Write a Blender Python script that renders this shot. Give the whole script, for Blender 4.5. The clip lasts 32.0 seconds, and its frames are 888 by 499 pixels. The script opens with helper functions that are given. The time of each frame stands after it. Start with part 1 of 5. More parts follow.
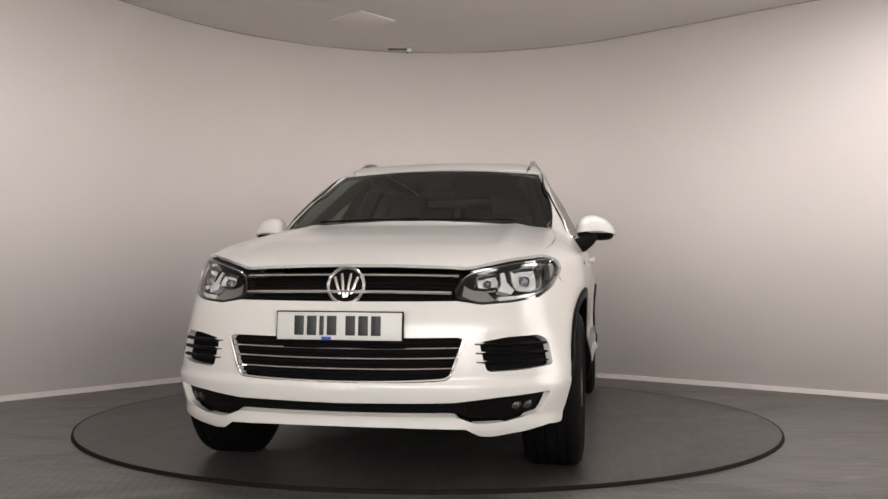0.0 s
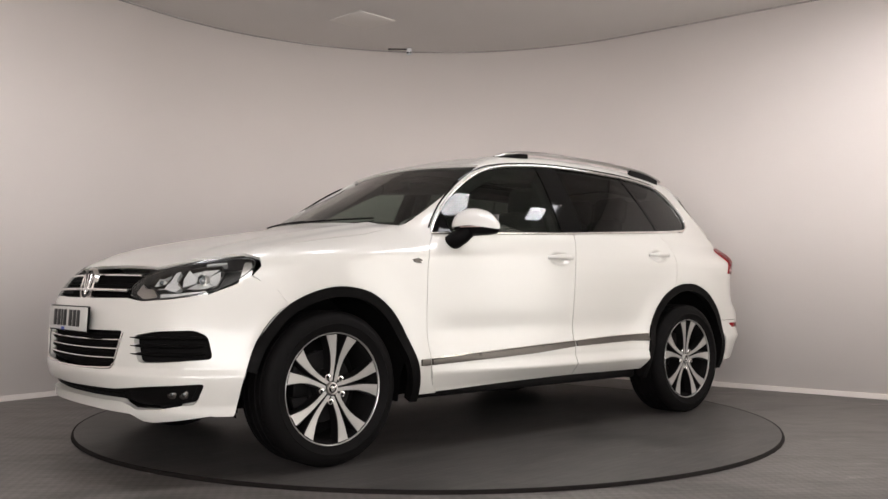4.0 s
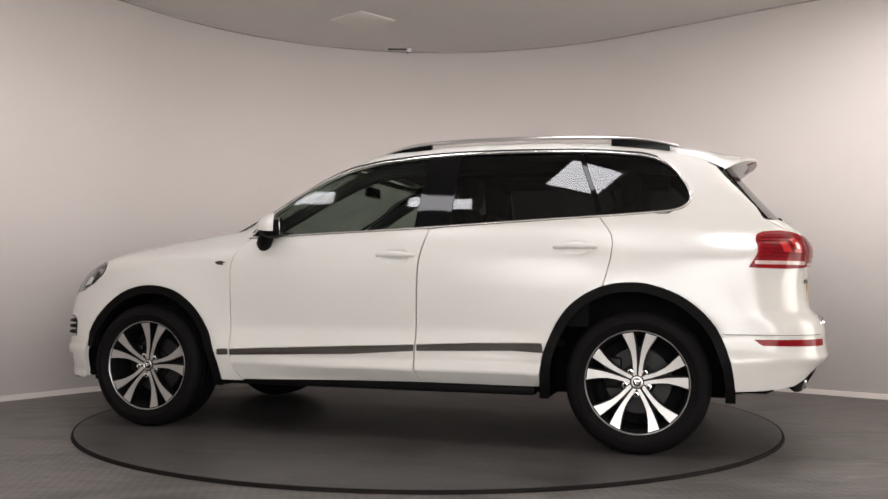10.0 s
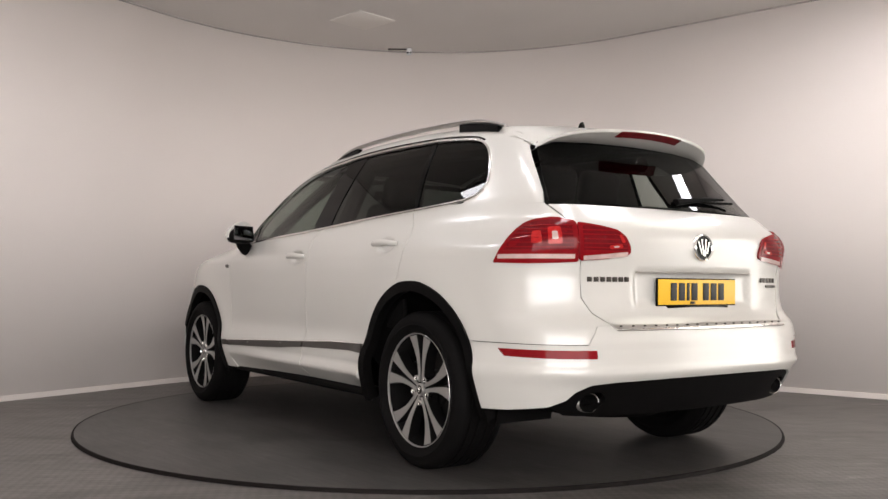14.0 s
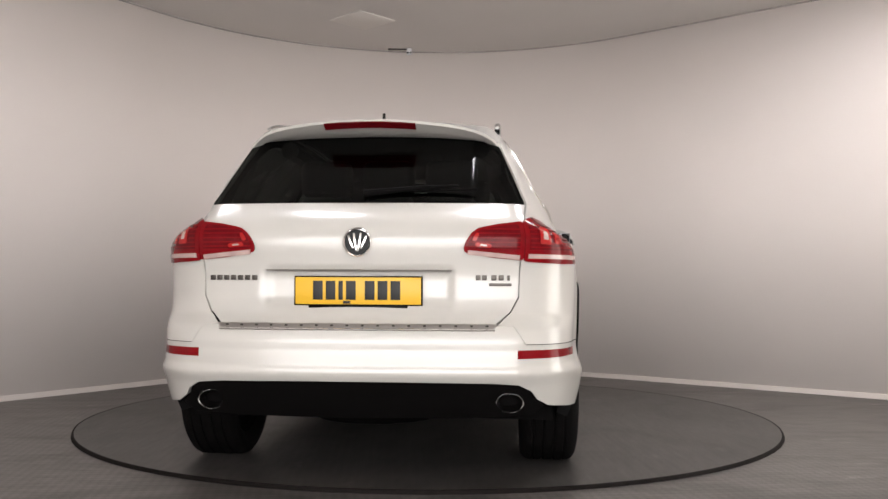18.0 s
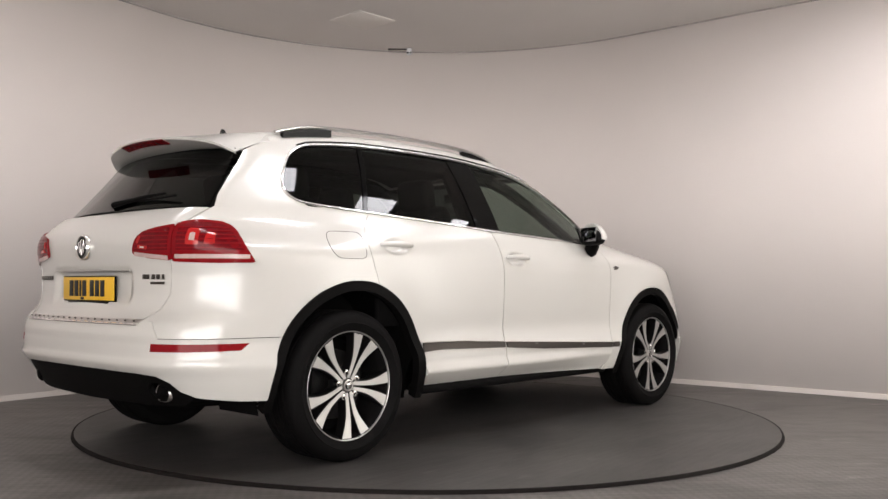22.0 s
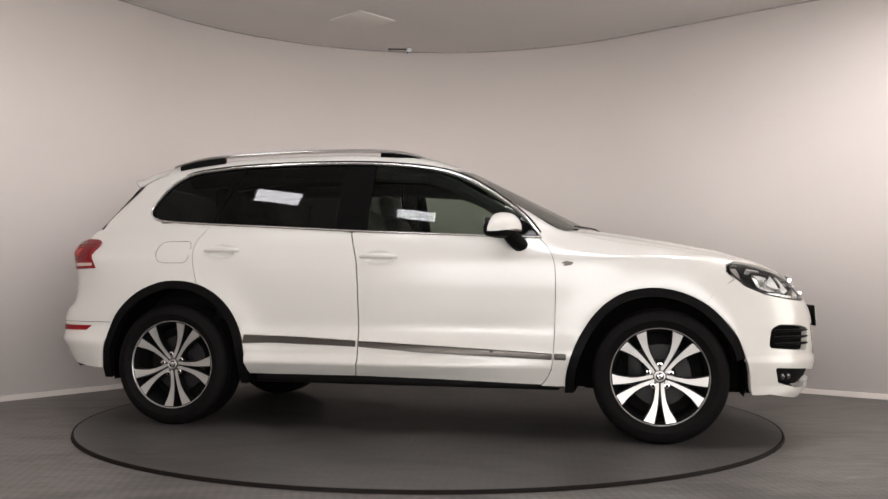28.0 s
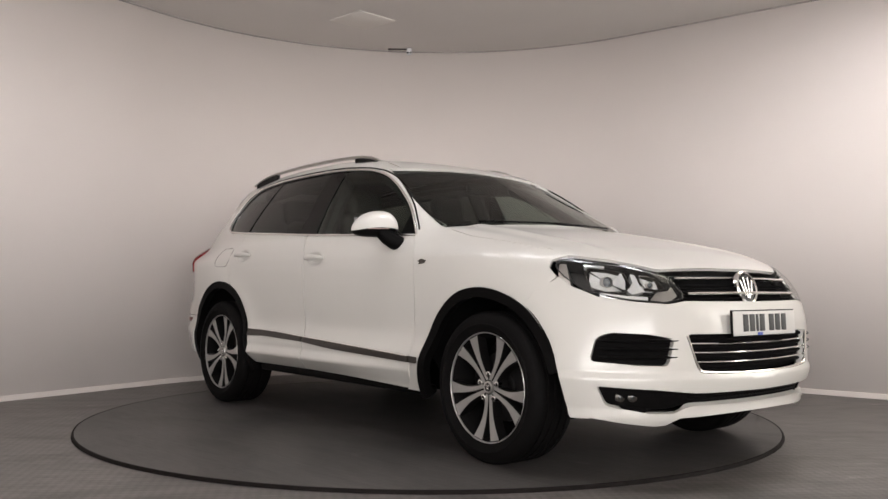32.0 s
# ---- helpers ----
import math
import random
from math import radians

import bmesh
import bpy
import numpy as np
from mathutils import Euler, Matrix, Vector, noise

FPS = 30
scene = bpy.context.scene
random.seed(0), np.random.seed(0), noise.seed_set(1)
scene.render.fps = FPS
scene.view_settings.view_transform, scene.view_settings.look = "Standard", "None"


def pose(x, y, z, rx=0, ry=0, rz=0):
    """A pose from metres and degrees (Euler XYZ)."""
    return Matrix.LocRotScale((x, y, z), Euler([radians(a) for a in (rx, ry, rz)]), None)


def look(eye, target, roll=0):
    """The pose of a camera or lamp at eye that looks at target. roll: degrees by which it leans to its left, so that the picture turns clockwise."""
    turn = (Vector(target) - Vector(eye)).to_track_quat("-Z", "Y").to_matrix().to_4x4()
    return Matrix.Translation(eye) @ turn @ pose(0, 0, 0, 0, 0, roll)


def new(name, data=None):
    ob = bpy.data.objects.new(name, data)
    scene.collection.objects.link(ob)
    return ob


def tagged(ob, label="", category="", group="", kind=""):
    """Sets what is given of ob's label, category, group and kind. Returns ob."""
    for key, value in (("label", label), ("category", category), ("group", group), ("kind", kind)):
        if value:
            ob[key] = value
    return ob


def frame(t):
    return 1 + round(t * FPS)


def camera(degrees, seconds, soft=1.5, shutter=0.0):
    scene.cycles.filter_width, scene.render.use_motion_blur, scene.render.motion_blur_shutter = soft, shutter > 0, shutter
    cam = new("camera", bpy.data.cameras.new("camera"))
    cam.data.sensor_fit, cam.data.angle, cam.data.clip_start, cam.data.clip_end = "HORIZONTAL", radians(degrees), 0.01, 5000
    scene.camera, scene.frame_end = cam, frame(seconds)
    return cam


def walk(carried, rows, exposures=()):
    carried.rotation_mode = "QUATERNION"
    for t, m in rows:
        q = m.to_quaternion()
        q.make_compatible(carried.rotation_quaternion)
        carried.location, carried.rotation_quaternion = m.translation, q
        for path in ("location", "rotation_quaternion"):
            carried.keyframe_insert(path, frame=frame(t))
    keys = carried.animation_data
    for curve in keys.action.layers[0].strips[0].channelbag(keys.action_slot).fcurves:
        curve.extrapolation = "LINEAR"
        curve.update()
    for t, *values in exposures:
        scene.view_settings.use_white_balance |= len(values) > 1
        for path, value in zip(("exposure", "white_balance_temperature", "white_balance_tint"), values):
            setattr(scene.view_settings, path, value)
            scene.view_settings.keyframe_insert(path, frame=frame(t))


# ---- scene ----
# A white SUV turns on a turntable before a curved studio wall; the camera stands still.
from mathutils import geometry

cam = camera(53.0, 32.0, soft=1.5)
EYE = (0.0, -5.952, 0.855)
VIEW = look(EYE, (EYE[0] + 0.0147 * 10, EYE[1] + 10, EYE[2] + 0.0406 * 10), 0.298)
walk(cam, [(0, VIEW), (32, VIEW)], [(0, 0.0), (3, 0.04), (7, -0.06), (10, 0.0), (13, 0.12), (17, 0.04), (21, 0.11), (25, -0.05), (30, 0.07), (32, 0.04)])

# ---------------------------------------------------------------- light
world = bpy.data.worlds.new("world")
scene.world = world
world.use_nodes = True
world.node_tree.nodes["Background"].inputs[0].default_value = (0.9, 0.95, 1.0, 1)
world.node_tree.nodes["Background"].inputs[1].default_value = 0.02

CEIL = 3.25
PANEL_GLOW = 24.0
DAY = 3.6
DAY_FILL = 6.3


# ---------------------------------------------------------------- materials
def mat(name, colour, rough=0.5, metal=0.0, vary=0.0, scale=6.0, bump=0.0, bscale=200.0, coat=0.0, emit=0.0, alpha=1.0,
        trans=0.0, ior=1.45, spec=0.5, rvary=0.0):
    m = bpy.data.materials.new(name)
    m.use_nodes = True
    nt = m.node_tree
    b = nt.nodes["Principled BSDF"]
    b.inputs["Base Color"].default_value = (*colour, 1)
    b.inputs["Roughness"].default_value = rough
    b.inputs["Metallic"].default_value = metal
    b.inputs["Coat Weight"].default_value = coat
    b.inputs["Coat Roughness"].default_value = 0.18
    b.inputs["Transmission Weight"].default_value = trans
    b.inputs["IOR"].default_value = ior
    b.inputs["Specular IOR Level"].default_value = spec
    if emit:
        b.inputs["Emission Color"].default_value = (*colour, 1)
        b.inputs["Emission Strength"].default_value = emit
    tc = nt.nodes.new("ShaderNodeTexCoord")
    if vary or rvary:
        n = nt.nodes.new("ShaderNodeTexNoise")
        n.inputs["Scale"].default_value = scale
        n.inputs["Detail"].default_value = 6
        nt.links.new(tc.outputs["Object"], n.inputs["Vector"])
        if vary:
            r = nt.nodes.new("ShaderNodeMapRange")
            r.inputs["To Min"].default_value = 1 - vary
            r.inputs["To Max"].default_value = 1 + vary
            nt.links.new(n.outputs["Fac"], r.inputs["Value"])
            x = nt.nodes.new("ShaderNodeMix")
            x.data_type, x.blend_type = "RGBA", "MULTIPLY"
            x.inputs["Factor"].default_value = 1
            x.inputs["A"].default_value = (*colour, 1)
            nt.links.new(r.outputs["Result"], x.inputs["B"])
            nt.links.new(x.outputs["Result"], b.inputs["Base Color"])
        if rvary:
            r = nt.nodes.new("ShaderNodeMapRange")
            r.inputs["To Min"].default_value = max(0.0, rough - rvary)
            r.inputs["To Max"].default_value = rough + rvary
            nt.links.new(n.outputs["Fac"], r.inputs["Value"])
            nt.links.new(r.outputs["Result"], b.inputs["Roughness"])
    if bump:
        n = nt.nodes.new("ShaderNodeTexNoise")
        n.inputs["Scale"].default_value = bscale
        n.inputs["Detail"].default_value = 4
        nt.links.new(tc.outputs["Object"], n.inputs["Vector"])
        u = nt.nodes.new("ShaderNodeBump")
        u.inputs["Strength"].default_value = bump
        u.inputs["Distance"].default_value = 0.002
        nt.links.new(n.outputs["Fac"], u.inputs["Height"])
        nt.links.new(u.outputs["Normal"], b.inputs["Normal"])
    return m


WALL = mat("wall_paint", (0.76, 0.698, 0.664), 0.75, vary=0.03, scale=1.2, bump=0.15, bscale=90)
CEILING = mat("ceiling_paint", (0.64, 0.605, 0.58), 0.85, vary=0.04, scale=1.5, bump=0.1, bscale=120)
HATCH = mat("hatch_paint", (0.70, 0.665, 0.63), 0.7, vary=0.02)
PIT = mat("pit_dark", (0.012, 0.011, 0.011), 0.9)
LAMP = mat("lamp_panel", (0.97, 0.95, 0.99), 0.5, emit=PANEL_GLOW)
CREAM = mat("cream_glow", (1.0, 0.97, 0.84), 0.5, emit=2.6)
LAMPFRAME = mat("lamp_frame", (0.75, 0.75, 0.75), 0.5)
PAINT = mat("white_car_paint", (0.565, 0.548, 0.512), 0.30, coat=1.0, vary=0.012, scale=2.0)
BLACKTRIM = mat("black_plastic", (0.0035, 0.0031, 0.0031), 0.55, spec=0.07, vary=0.2, scale=30, bump=0.2, bscale=400)
GLOSSBLACK = mat("gloss_black", (0.003, 0.003, 0.003), 0.05, spec=0.12)
LINER = mat("inner_dark", (0.006, 0.0055, 0.0055), 0.9, spec=0.04)
CHROME = mat("chrome", (0.90, 0.89, 0.87), 0.09, metal=1.0)
SOFTCHROME = mat("soft_chrome", (0.88, 0.87, 0.85), 0.26, metal=1.0)
SATIN = mat("satin_metal", (0.55, 0.53, 0.51), 0.30, metal=1.0, rvary=0.05, scale=40)
DARKSATIN = mat("dark_satin_trim", (0.075, 0.067, 0.060), 0.30, metal=0.8, rvary=0.06, scale=20)
ALLOY = mat("machined_alloy", (0.43, 0.417, 0.40), 0.32, metal=0.7, rvary=0.05, scale=60)
RIMBLACK = mat("rim_black", (0.005, 0.0045, 0.0045), 0.4, spec=0.15)
RUBBER = mat("tyre_rubber", (0.0035, 0.003, 0.003), 0.7, spec=0.10, vary=0.25, scale=25, bump=0.25, bscale=300)
DISCMETAL = mat("brake_iron", (0.020, 0.018, 0.018), 0.55, metal=0.6, vary=0.2, scale=20)
RED = mat("red_lens", (0.19, 0.005, 0.008), 0.12, spec=0.16, vary=0.25, scale=14)
REDDARK = mat("dark_red_lens", (0.13, 0.004, 0.007), 0.12, spec=0.16, vary=0.4, scale=30)
REDBRIGHT = mat("bright_red_lens", (0.40, 0.014, 0.014), 0.12, spec=0.4, vary=0.35, scale=40)
CLEARLENS = mat("pale_lens", (0.50, 0.36, 0.33), 0.15, coat=0.8, vary=0.3, scale=18)
YELLOW = mat("plate_yellow", (0.78, 0.46, 0.03), 0.35)
PLATEWHITE = mat("plate_white", (0.52, 0.51, 0.485), 0.35)
INK = mat("plate_ink", (0.012, 0.012, 0.012), 0.5)
SEATCLOTH = mat("seat_leather", (0.035, 0.032, 0.030), 0.55, vary=0.15, scale=12, bump=0.2)
DASH = mat("dash_plastic", (0.020, 0.019, 0.018), 0.6, bump=0.2)
REFLECTOR = mat("lamp_reflector", (0.90, 0.90, 0.89), 0.20, metal=0.55, bump=0.5, bscale=45)
DIMMIRROR = mat("mirror_silver", (0.22, 0.22, 0.23), 0.03, metal=1.0)
BULBGLASS = mat("projector_glass", (0.16, 0.17, 0.18), 0.05, coat=1.0, spec=0.8)
LAMPBLACK = mat("lamp_housing", (0.030, 0.028, 0.027), 0.3)
FOGGLASS = mat("fog_lamp_glass", (0.05, 0.05, 0.05), 0.10, coat=1.0, metal=0.3)
BLUE = mat("plate_blue", (0.02, 0.05, 0.32), 0.4)


def glass(name, tint, rough=0.0):
    """Thin tinted pane: a clear, coloured part mixed with mirror gloss."""
    m = bpy.data.materials.new(name)
    m.use_nodes = True
    nt = m.node_tree
    nt.nodes.remove(nt.nodes["Principled BSDF"])
    out = nt.nodes["Material Output"]
    t = nt.nodes.new("ShaderNodeBsdfTransparent")
    t.inputs["Color"].default_value = (*tint, 1)
    g = nt.nodes.new("ShaderNodeBsdfGlossy")
    g.inputs["Roughness"].default_value = rough
    w = nt.nodes.new("ShaderNodeLayerWeight")
    w.inputs["Blend"].default_value = 0.5
    pw = nt.nodes.new("ShaderNodeMath")
    pw.operation = "POWER"
    pw.inputs[1].default_value = 5.0
    nt.links.new(w.outputs["Facing"], pw.inputs[0])
    f = nt.nodes.new("ShaderNodeMath")
    f.operation = "MULTIPLY_ADD"
    f.inputs[1].default_value, f.inputs[2].default_value = 0.9, 0.028
    nt.links.new(pw.outputs[0], f.inputs[0])
    x = nt.nodes.new("ShaderNodeMixShader")
    nt.links.new(f.outputs[0], x.inputs[0])
    nt.links.new(t.outputs[0], x.inputs[1])
    nt.links.new(g.outputs[0], x.inputs[2])
    nt.links.new(x.outputs[0], out.inputs[0])
    return m


GLASSF = glass("green_tint_glass", (0.47, 0.53, 0.48))
GLASSR = glass("dark_privacy_glass", (0.10, 0.11, 0.105))
GLASSW = glass("windscreen_glass", (0.36, 0.41, 0.385))
LENS = glass("clear_lens", (0.86, 0.87, 0.87), 0.02)


def floor_material(name, base, pattern):
    """Grey vinyl with a fine raised tread, scuffs and dust."""
    m = mat(name, base, 0.42)
    nt = m.node_tree
    b = nt.nodes["Principled BSDF"]
    tc = nt.nodes.new("ShaderNodeTexCoord")
    big = nt.nodes.new("ShaderNodeTexNoise")
    big.inputs["Scale"].default_value, big.inputs["Detail"].default_value = 0.9, 7
    fine = nt.nodes.new("ShaderNodeTexNoise")
    fine.inputs["Scale"].default_value, fine.inputs["Detail"].default_value = 14, 8
    stretch = nt.nodes.new("ShaderNodeMapping")
    stretch.inputs["Scale"].default_value = (0.35, 1.6, 1)
    nt.links.new(tc.outputs["Object"], big.inputs["Vector"])
    nt.links.new(tc.outputs["Object"], stretch.inputs["Vector"])
    nt.links.new(stretch.outputs[0], fine.inputs["Vector"])
    add = nt.nodes.new("ShaderNodeMath")
    add.operation = "ADD"
    nt.links.new(big.outputs["Fac"], add.inputs[0])
    nt.links.new(fine.outputs["Fac"], add.inputs[1])
    r = nt.nodes.new("ShaderNodeMapRange")
    r.inputs["From Min"].default_value, r.inputs["From Max"].default_value = 0.7, 1.3
    r.inputs["To Min"].default_value, r.inputs["To Max"].default_value = 0.68, 1.32
    nt.links.new(add.outputs[0], r.inputs["Value"])
    x = nt.nodes.new("ShaderNodeMix")
    x.data_type, x.blend_type = "RGBA", "MULTIPLY"
    x.inputs["Factor"].default_value = 1
    x.inputs["A"].default_value = (*base, 1)
    nt.links.new(r.outputs["Result"], x.inputs["B"])
    nt.links.new(x.outputs["Result"], b.inputs["Base Color"])
    # worn, darker patches and pale scuffs
    patch = nt.nodes.new("ShaderNodeTexNoise")
    patch.inputs["Scale"].default_value, patch.inputs["Detail"].default_value, patch.inputs["Distortion"].default_value = 2.3, 5, 1.2
    wide = nt.nodes.new("ShaderNodeMapping")
    wide.inputs["Scale"].default_value = (0.55, 1.0, 1)
    nt.links.new(tc.outputs["Object"], wide.inputs["Vector"])
    nt.links.new(wide.outputs[0], patch.inputs["Vector"])
    stain = nt.nodes.new("ShaderNodeMapRange")
    stain.inputs["From Min"].default_value, stain.inputs["From Max"].default_value = 0.36, 0.52
    stain.inputs["To Min"].default_value, stain.inputs["To Max"].default_value = 0.66, 1.0
    nt.links.new(patch.outputs["Fac"], stain.inputs["Value"])
    scuff = nt.nodes.new("ShaderNodeTexNoise")
    scuff.inputs["Scale"].default_value, scuff.inputs["Detail"].default_value = 9.0, 10
    nt.links.new(wide.outputs[0], scuff.inputs["Vector"])
    pale = nt.nodes.new("ShaderNodeMapRange")
    pale.inputs["From Min"].default_value, pale.inputs["From Max"].default_value = 0.64, 0.74
    pale.inputs["To Min"].default_value, pale.inputs["To Max"].default_value = 1.0, 1.7
    nt.links.new(scuff.outputs["Fac"], pale.inputs["Value"])
    worn = nt.nodes.new("ShaderNodeMath")
    worn.operation = "MULTIPLY"
    nt.links.new(stain.outputs["Result"], worn.inputs[0])
    nt.links.new(pale.outputs["Result"], worn.inputs[1])
    rr = nt.nodes.new("ShaderNodeMapRange")
    rr.inputs["To Min"].default_value, rr.inputs["To Max"].default_value = 0.32, 0.55
    nt.links.new(big.outputs["Fac"], rr.inputs["Value"])
    nt.links.new(rr.outputs["Result"], b.inputs["Roughness"])
    rot = nt.nodes.new("ShaderNodeMapping")
    rot.inputs["Rotation"].default_value = (0, 0, radians(38))
    nt.links.new(tc.outputs["Object"], rot.inputs["Vector"])
    ck = nt.nodes.new("ShaderNodeTexChecker")
    ck.inputs["Scale"].default_value = 32.0
    nt.links.new(rot.outputs[0], ck.inputs["Vector"])
    stud = nt.nodes.new("ShaderNodeMapRange")
    stud.inputs["To Min"].default_value, stud.inputs["To Max"].default_value = 1 - 0.22 * pattern, 1 + 0.22 * pattern
    nt.links.new(ck.outputs["Fac"], stud.inputs["Value"])
    both_ = nt.nodes.new("ShaderNodeMath")
    both_.operation = "MULTIPLY"
    nt.links.new(r.outputs["Result"], both_.inputs[0])
    nt.links.new(stud.outputs["Result"], both_.inputs[1])
    all_ = nt.nodes.new("ShaderNodeMath")
    all_.operation = "MULTIPLY"
    nt.links.new(both_.outputs[0], all_.inputs[0])
    nt.links.new(worn.outputs[0], all_.inputs[1])
    nt.links.new(all_.outputs[0], x.inputs["B"])
    u = nt.nodes.new("ShaderNodeBump")
    u.inputs["Strength"].default_value = pattern
    u.inputs["Distance"].default_value = 0.003
    nt.links.new(ck.outputs["Fac"], u.inputs["Height"])
    nt.links.new(u.outputs["Normal"], b.inputs["Normal"])
    return m


FLOOR = floor_material("floor_vinyl", (0.126, 0.114, 0.107), 0.6)
TABLE = floor_material("turntable_vinyl", (0.060, 0.055, 0.052), 0.4)
RIMSTEEL = mat("turntable_edge", (0.009, 0.007, 0.0065), 0.7, spec=0.1, vary=0.35, scale=8)


# ---------------------------------------------------------------- mesh helpers
def mesh_ob(name, verts, faces, material, parent=None, label="", smooth=True, normals=None):
    me = bpy.data.meshes.new(name)
    me.from_pydata([tuple(map(float, v)) for v in verts], [], [tuple(map(int, f)) for f in faces])
    me.materials.append(material)
    if smooth:
        me.polygons.foreach_set("use_smooth", [True] * len(me.polygons))
    me.update()
    if normals is not None:
        me.normals_split_custom_set_from_vertices([tuple(map(float, n)) for n in normals])
    ob = new(name, me)
    ob.parent = parent
    if label:
        ob["label"] = label
    return ob


def part(name, bm, material, parent, label="", smooth=True, angle=40):
    """Links a bmesh as one mesh object under a thing or part."""
    me = bpy.data.meshes.new(name)
    bmesh.ops.recalc_face_normals(bm, faces=bm.faces)
    for f in bm.faces:
        f.smooth = smooth
    for e in bm.edges:
        if len(e.link_faces) == 2 and e.calc_face_angle(0) > radians(angle):
            e.smooth = False
    bm.to_mesh(me)
    bm.free()
    me.materials.append(material)
    ob = new(name, me)
    ob.parent = parent
    if label:
        ob["label"] = label
    return ob


def box(size, at=(0, 0, 0), bevel=0.0, rot=(0, 0, 0), seg=2, bm=None, taper=None):
    own = bm is None
    bm = bm or bmesh.new()
    got = bmesh.ops.create_cube(bm, size=1)["verts"]
    for v in got:
        v.co = Vector((v.co.x * size[0], v.co.y * size[1], v.co.z * size[2]))
        if taper and v.co.z > 0:
            v.co.x *= taper[0]
            v.co.y *= taper[1]
    if bevel:
        es = list({e for v in got for e in v.link_edges})
        res = bmesh.ops.bevel(bm, geom=es, offset=bevel, segments=seg, affect="EDGES", profile=0.5)
        got = list({v for f in res["faces"] for v in f.verts} | {v for v in got if v.is_valid})
    m = pose(*at, *rot)
    for v in got:
        v.co = m @ v.co
    return bm


def lathe(profile, n=48, axis="y", at=(0, 0, 0), bm=None, closed=False, caps=True):
    """Turns (radius, along) points round an axis."""
    bm = bm or bmesh.new()
    rings = []
    for r, a in profile:
        ring = []
        for i in range(n):
            t = 2 * math.pi * i / n
            if axis == "y":
                p = (r * math.cos(t), a, r * math.sin(t))
            elif axis == "x":
                p = (a, r * math.cos(t), r * math.sin(t))
            else:
                p = (r * math.cos(t), r * math.sin(t), a)
            ring.append(bm.verts.new(Vector(p) + Vector(at)))
        rings.append(ring)
    pairs = list(zip(rings, rings[1:])) + ([(rings[-1], rings[0])] if closed else [])
    for a, b in pairs:
        for i in range(n):
            j = (i + 1) % n
            bm.faces.new((a[i], a[j], b[j], b[i]))
    if not closed and caps:
        for ring, (r, a) in ((rings[0], profile[0]), (rings[-1], profile[-1])):
            if r > 1e-4:
                bm.faces.new(ring)
    bmesh.ops.remove_doubles(bm, verts=[v for ring, (r, a) in zip(rings, profile) if r < 1e-4 for v in ring], dist=1e-5)
    return bm


def tube(points, radius, bm=None, closed=False, n=8, flat=1.0):
    """A bar of round or flattened section along points."""
    bm = bm or bmesh.new()
    pts = [Vector(p) for p in points]
    rings = []
    for i, p in enumerate(pts):
        a = pts[i - 1] if (i or closed) else pts[i]
        b = pts[(i + 1) % len(pts)] if (closed or i < len(pts) - 1) else pts[i]
        d = (b - a).normalized()
        up = Vector((0, 0, 1)) if abs(d.z) < 0.9 else Vector((0, 1, 0))
        s = d.cross(up).normalized()
        u = s.cross(d)
        r = radius[i] if isinstance(radius, (list, tuple)) else radius
        rings.append([bm.verts.new(p + r * (math.cos(2 * math.pi * k / n) * s * flat + math.sin(2 * math.pi * k / n) * u)) for k in range(n)])
    m = len(rings)
    for i in range(m if closed else m - 1):
        a, b = rings[i], rings[(i + 1) % m]
        for k in range(n):
            bm.faces.new((a[k], a[(k + 1) % n], b[(k + 1) % n], b[k]))
    if not closed:
        bm.faces.new(rings[0])
        bm.faces.new(rings[-1])
    return bm


def prism(poly, depth, plane="xz", at=0.0, bm=None, bevel=0.0):
    """A flat outline given depth along the third axis."""
    bm = bm or bmesh.new()

    def put(a, b, c):
        return {"xz": (a, c, b), "yz": (c, a, b), "xy": (a, b, c)}[plane]
    lo = [bm.verts.new(put(a, b, at)) for a, b in poly]
    hi = [bm.verts.new(put(a, b, at + depth)) for a, b in poly]
    n = len(poly)
    bm.faces.new(lo)
    bm.faces.new(hi)
    for i in range(n):
        bm.faces.new((lo[i], lo[(i + 1) % n], hi[(i + 1) % n], hi[i]))
    if bevel:
        bmesh.ops.bevel(bm, geom=list(bm.edges), offset=bevel, segments=2, affect="EDGES", profile=0.5)
    return bm


def thing(name, m, label, category, group="", kind=""):
    ob = new(name)
    ob.matrix_basis = m
    return tagged(ob, label, category, group, kind)


# ---------------------------------------------------------------- the room
def plan_wall():
    """The wall's line on the floor: a round back that runs out into straight flanks, closed behind the camera."""
    cx, cy, r = 0.0, 0.2, 2.9
    a0, a1 = radians(50), radians(146)
    arc = [(cx + r * math.cos(a), cy + r * math.sin(a)) for a in np.linspace(a0, a1, 49)]
    right = [(arc[0][0] + k * math.sin(a0), arc[0][1] - k * math.cos(a0)) for k in (4.2, 2.8, 1.4)]
    left = [(arc[-1][0] - k * math.sin(a1), arc[-1][1] + k * math.cos(a1)) for k in (1.4, 2.8, 4.2)]
    back = [(left[-1][0] - 0.3, -4.0), (left[-1][0] - 0.3, -9.0), (right[0][0] + 0.3, -9.0), (right[0][0] + 0.3, -4.0)]
    return right + arc + left + back


PLAN = plan_wall()


def ring_offset(pts, d):
    n = len(pts)
    out = []
    for i in range(n):
        a, b = Vector(pts[i - 1]), Vector(pts[(i + 1) % n])
        t = (b - a).normalized()
        out.append((pts[i][0] + t.y * d, pts[i][1] - t.x * d))
    return out


